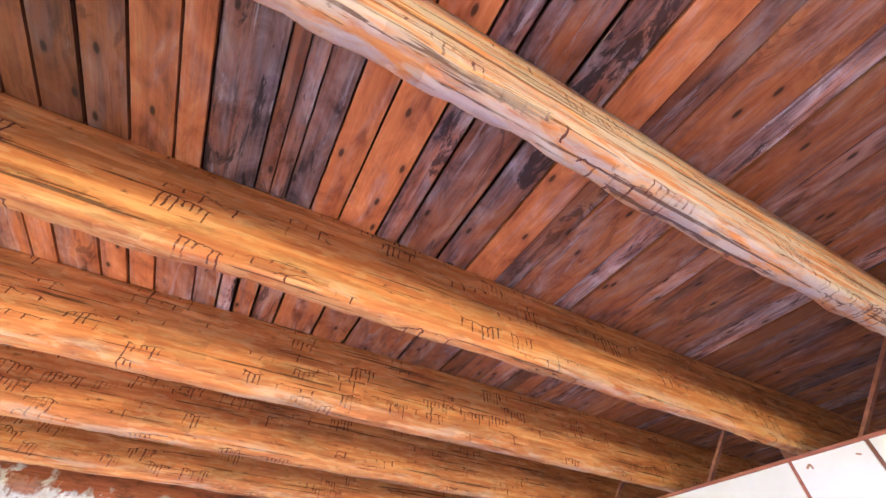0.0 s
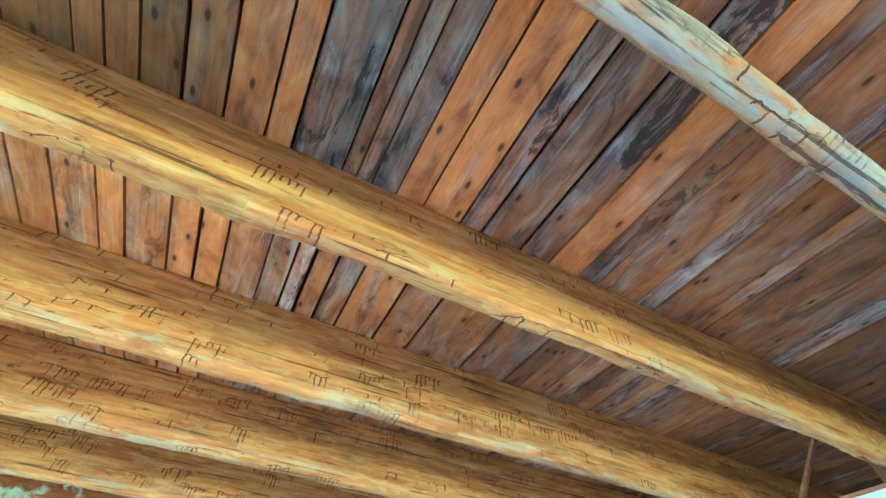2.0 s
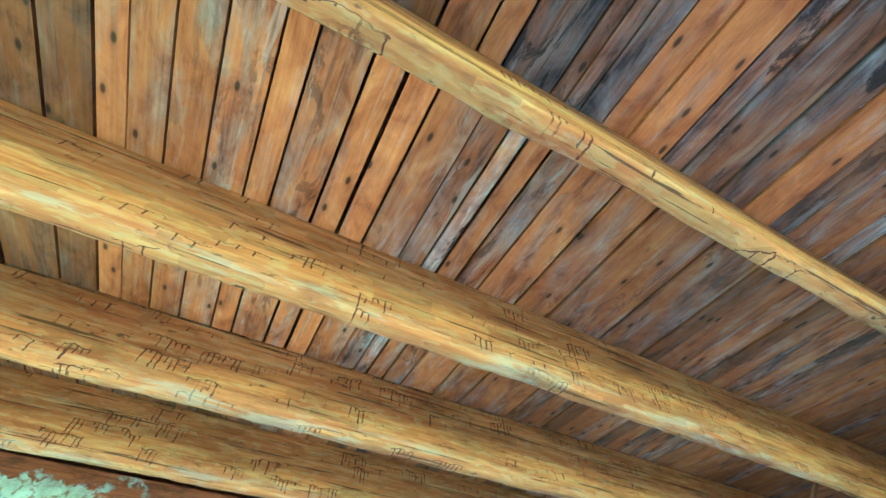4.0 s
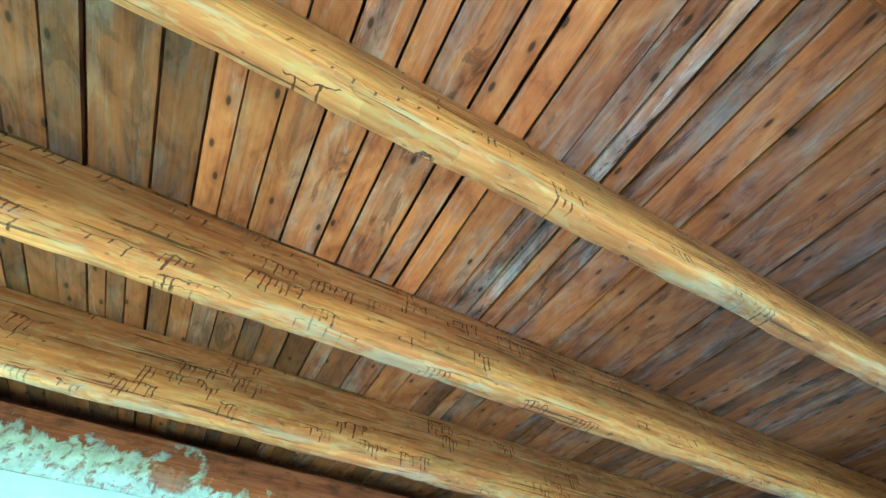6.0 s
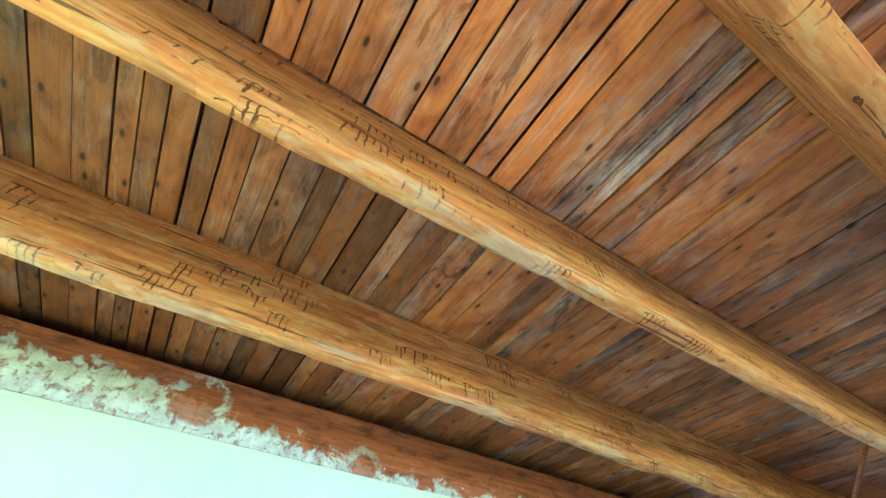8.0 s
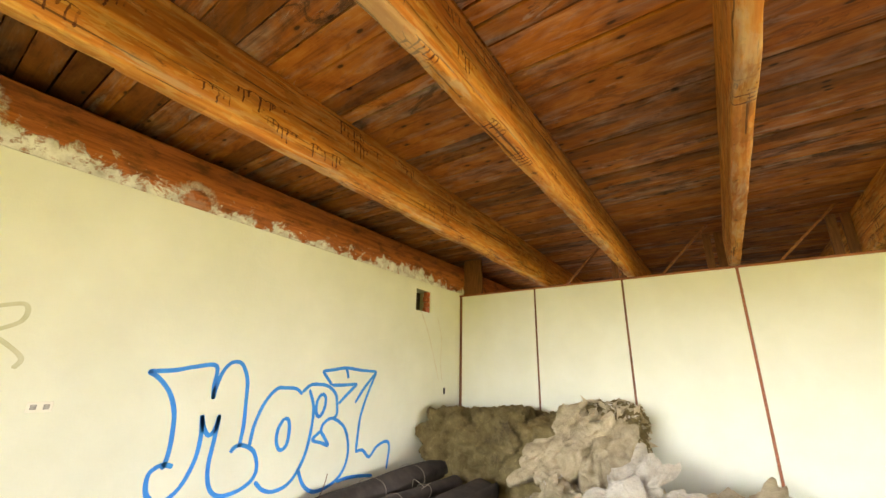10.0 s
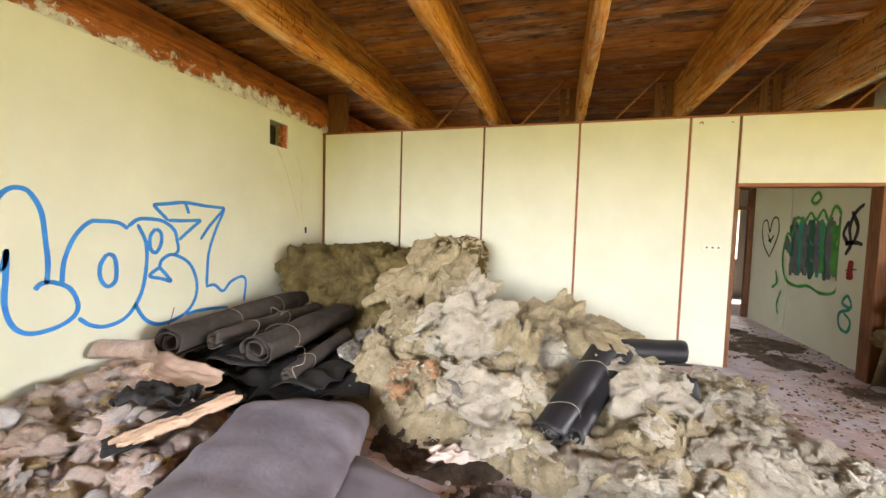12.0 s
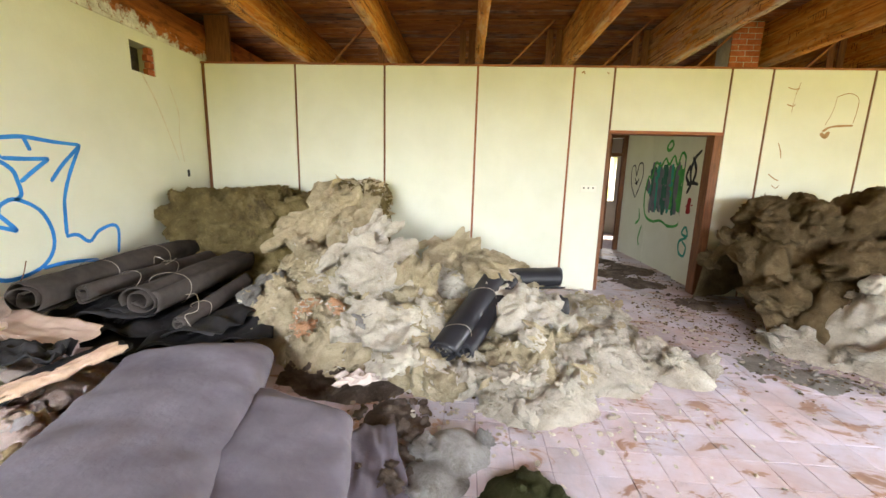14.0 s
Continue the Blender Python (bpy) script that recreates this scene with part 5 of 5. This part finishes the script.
roll("felt_roll", "black roofing felt roll under the stack", (0.85, -2.6, 0.30), (0.9, -1.4, 0.34), 0.12, 0.8, BLACK, 5.1)
# torn batts lying over the heap
for i, (c, s, t, tl, mt) in enumerate((((2.05, -1.25, 0.98), (0.55, 1.0), -0.35, (0.75, 0.1), WOOL), ((2.45, -1.30, 0.95), (0.5, 0.9), 0.2, (0.7, -0.1), WOOL), ((2.95, -1.95, 0.66), (0.7, 0.6), 0.1, (0.85, 0.0), WOOL_PALE), ((2.72, -1.72, 0.80), (0.35, 0.8), -0.45, (0.6, 0.3), WOOL_PALE),
                                    ((3.25, -2.05, 0.45), (0.35, 0.7), 0.1, (1.2, 0.1), WOOL), ((3.05, -2.5, 0.30), (0.6, 0.45), 0.2, (0.4, 0.1), WOOL_PALE), ((3.55, -1.25, 0.68), (0.6, 0.5), 0.4, (0.5, -0.2), WOOL), ((4.15, -1.45, 0.52), (0.6, 0.35), -0.5, (0.3, 0.4), WOOL), ((4.3, -2.05, 0.36), (0.7, 0.5), 0.3, (0.35, 0.15), WOOL_PALE))):
    sheet("insulation_batt", "torn beige mineral wool batt sagging over the heap", c, s, t, mt, 80 + i, 0.05, 0.06, tl, "insulation batt", 0.35, fluff=0.05)
roll("bitumen_roll", "glossy black bitumen roll tied with pale cord, leaning in the heap", (3.56, -2.66, 0.20), (3.98, -1.84, 0.58), 0.125, 0.72, BITUMEN, 6.2, ties=(0.22, 0.72), category="bitumen roll", dent=0.3)
roll("bitumen_roll", "glossy black bitumen roll lying beside another", (3.72, -2.60, 0.18), (4.12, -1.80, 0.55), 0.10, 0.8, BITUMEN, 7.7, category="bitumen roll", dent=0.3)
roll("bitumen_roll", "flattened black bitumen roll lying on top of another", (3.96, -1.54, 0.50), (4.66, -1.44, 0.52), 0.17, 0.68, BITUMEN, 8.3, category="bitumen roll", dent=0.3)
roll("bitumen_roll", "flattened black bitumen roll under another by the partition", (4.02, -1.68, 0.23), (4.68, -1.58, 0.24), 0.20, 0.85, BITUMEN, 9.9, category="bitumen roll", dent=0.3)
tagged(part("lath", stick((4.04, -1.80, 0.48), (4.62, -2.0, 0.10), 0.085, 0.018, 0.5), OLDGREY), "weathered grey flat lath leaning against the black rolls", "lath")
for k, (x, y, z, sc, mesh) in enumerate(((3.98, -1.78, 0.62, 0.34, CH[0]), (4.10, -1.70, 0.56, 0.30, CH_PALE[1]), (3.84, -1.72, 0.60, 0.32, CH[2]), (3.50, -2.74, 0.10, 0.28, CH_PALE[0]), (3.66, -2.80, 0.08, 0.24, CH_PALE[3]), (3.40, -2.62, 0.16, 0.30, CH[3]), (3.84, -2.74, 0.08, 0.26, CH_PALE[2]))):
    ob = new("wool_chunk", mesh)
    ob.matrix_basis = Matrix.LocRotScale((x, y, z), Euler((0.4 * math.sin(k * 2.1), 0.4 * math.cos(k * 1.3), k * 1.1)), (sc, sc * 0.85, sc * 0.9))
    ob.parent = main_heap
# boards and paper on the debris by the wall
sheet("kraft_sheet", "folded brown kraft paper sheet on the debris", (0.60, -3.04, 0.36), (1.0, 0.38), -0.12, KRAFT, 41, 0.03, 0.006, (0.16, 0.05), "paper sheet")
sheet("fibre_strip", "torn tan fibre board strip on the debris", (1.40, -3.55, 0.33), (0.56, 0.10), 1.1, FOAM, 43, 0.02, 0.03, (0.1, -0.1), "fibre board", 0.3, fluff=0.012)
sheet("felt_strip", "black felt strip under the tan board", (1.34, -3.5, 0.31), (0.75, 0.2), 1.15, BLACK, 44, 0.03, 0.01, (0, -0.1))
sheet("felt_strip", "black felt flap bulging from the debris", (1.05, -3.42, 0.36), (0.42, 0.3), 0.5, BLACK, 45, 0.08, 0.01)
roll("insulation_roll", "rolled pinkish glass wool batt lying by the wall", (0.05, -3.15, 0.50), (0.42, -3.0, 0.50), 0.10, 0.8, WOOL_PINK, 11.0, category="insulation roll")
sheet("paper_scrap", "crumpled pinkish paper scraps on the dirt", (3.02, -2.95, 0.10), (0.34, 0.14), 0.3, KRAFT_PALE, 51, 0.05, 0.004, (0.2, 0), "paper scrap", 0.25)
sheet("paper_scrap", "crumpled pinkish paper scrap on the dirt", (3.15, -2.82, 0.12), (0.16, 0.12), 1.1, KRAFT_PALE, 52, 0.06, 0.004, (0.4, 0), "paper scrap", 0.25)
sheet("felt_strip", "grey felt offcut with a white frayed fold", (3.28, -3.75, 0.03), (0.30, 0.75), 0.3, FELT, 53, 0.02, 0.012)
for k, pts in enumerate(([(1.42, -2.5, 0.50), (1.55, -2.55, 0.52), (1.60, -2.62, 0.42), (1.52, -2.66, 0.38), (1.62, -2.72, 0.30)], [(0.66, -1.9, 0.60), (0.72, -1.95, 0.68), (0.80, -1.9, 0.62), (0.74, -1.85, 0.58), (0.82, -1.8, 0.64)], [(2.95, -2.62, 0.14), (3.02, -2.6, 0.22), (3.1, -2.64, 0.16), (3.04, -2.7, 0.10), (2.97, -2.66, 0.16)])):
    tagged(part("wire_loop", tube(pts, 0.0028, 5), WIRE), "loose loop of pale tie wire", "wire")
tagged(part("wire_loop", tube([(0.03, -2.62, 0.45), (0.06, -2.55, 0.60), (0.03, -2.48, 0.72)], 0.004, 5), DARKWOOD), "bent dark wire against the wall", "wire")


def crumbs(name, label, spots, n, material, seed, size):
    """Countless small flakes on the floor."""
    rnd = random.Random(seed)
    bm = bmesh.new()
    for _ in range(n):
        bx, by, rx, ry = rnd.choice(spots)
        x, y = bx + rnd.gauss(0, rx), by + rnd.gauss(0, ry)
        if not (0.1 < x < 10.8 and YB + 0.2 < y < 3.3) or abs(y - 0.06) < 0.12:
            continue
        s = rnd.uniform(*size)
        bmesh.ops.create_icosphere(bm, subdivisions=1, radius=s, matrix=Matrix.LocRotScale((x, y, s * 0.25), Euler((rnd.uniform(-0.4, 0.4), rnd.uniform(-0.4, 0.4), rnd.uniform(0, 6))), (1, rnd.uniform(0.4, 1), rnd.uniform(0.25, 0.5))))
    for v in bm.verts:
        v.co += Vector((noise.noise(v.co * 40), noise.noise(v.co * 40 + Vector((9, 0, 0))), 0)) * 0.006
    tagged(part(name, bm, material), label, "litter", "", "stuff")


crumbs("wool_flakes", "small pale wool flakes littering the floor", [(5.0, -2.2, 0.6, 0.5), (4.2, -3.0, 0.5, 0.3), (7.1, -1.9, 0.4, 0.3), (5.8, -1.0, 0.6, 0.6), (6.9, -2.2, 0.3, 0.3)], 900, WOOL_PALE, 71, (0.006, 0.026))
crumbs("dirt_crumbs", "dark dirt crumbs littering the floor", [(6.3, -0.7, 0.4, 0.5), (5.3, -1.2, 0.4, 0.5), (6.7, 0.6, 0.25, 0.7), (3.3, -3.0, 0.25, 0.5), (6.7, -1.6, 0.4, 0.3), (6.4, 0.9, 0.4, 1.0), (6.2, -1.2, 0.5, 0.5), (6.9, -2.3, 0.5, 0.3)], 1300, WOOL_BROWN, 72, (0.005, 0.022))
crumbs("white_specks", "white chips scattered on the passage floor", [(6.1, 0.8, 0.35, 0.8), (4.4, -3.3, 0.6, 0.3)], 90, CREAM, 73, (0.006, 0.018))

# ---- floor tiles ----
def tile_floor():
    size, gap = 0.20, 0.0035
    bm = bmesh.new()
    add_box(bm, gap / 2, size - gap / 2, gap / 2, size - gap / 2, -0.02, 0.0, bevel=0.002)
    shared = mesh_of(bm, "floor_tile", TILE)
    floor_ob = bpy.data.objects["floor"]
    verts, faces = [], []
    rnd = random.Random(2)
    pieces = [tuple(v.co) for v in shared.vertices]
    polys = [tuple(p.vertices) for p in shared.polygons]
    for i in range(55):
        for j in range(-43, 18):
            x, y = i * size, j * size
            dz = rnd.uniform(-0.0012, 0.0012)
            near = 3.0 <= x < 6.8 and -4.4 <= y < -1.6 or 5.5 < x < 6.9 and -1.6 <= y < -0.1
            if near:
                ob = new("tile", shared)
                ob.matrix_basis = Matrix.Translation((x, y, dz)) @ Matrix.Rotation(rnd.uniform(-0.006, 0.006), 4, "X")
                ob.parent = floor_ob
            elif not (abs(y - 0.05) < 0.001):
                k = len(verts)
                verts += [(a + x, b + y, c + dz) for a, b, c in pieces]
                faces += [tuple(v + k for v in p) for p in polys]
    me = bpy.data.meshes.new("floor_tiles")
    me.from_pydata(verts, [], faces)
    me.materials.append(TILE)
    ob = tagged(new("tiles_rest", me), "", "", "", "stuff")
    ob.parent = floor_ob


tile_floor()
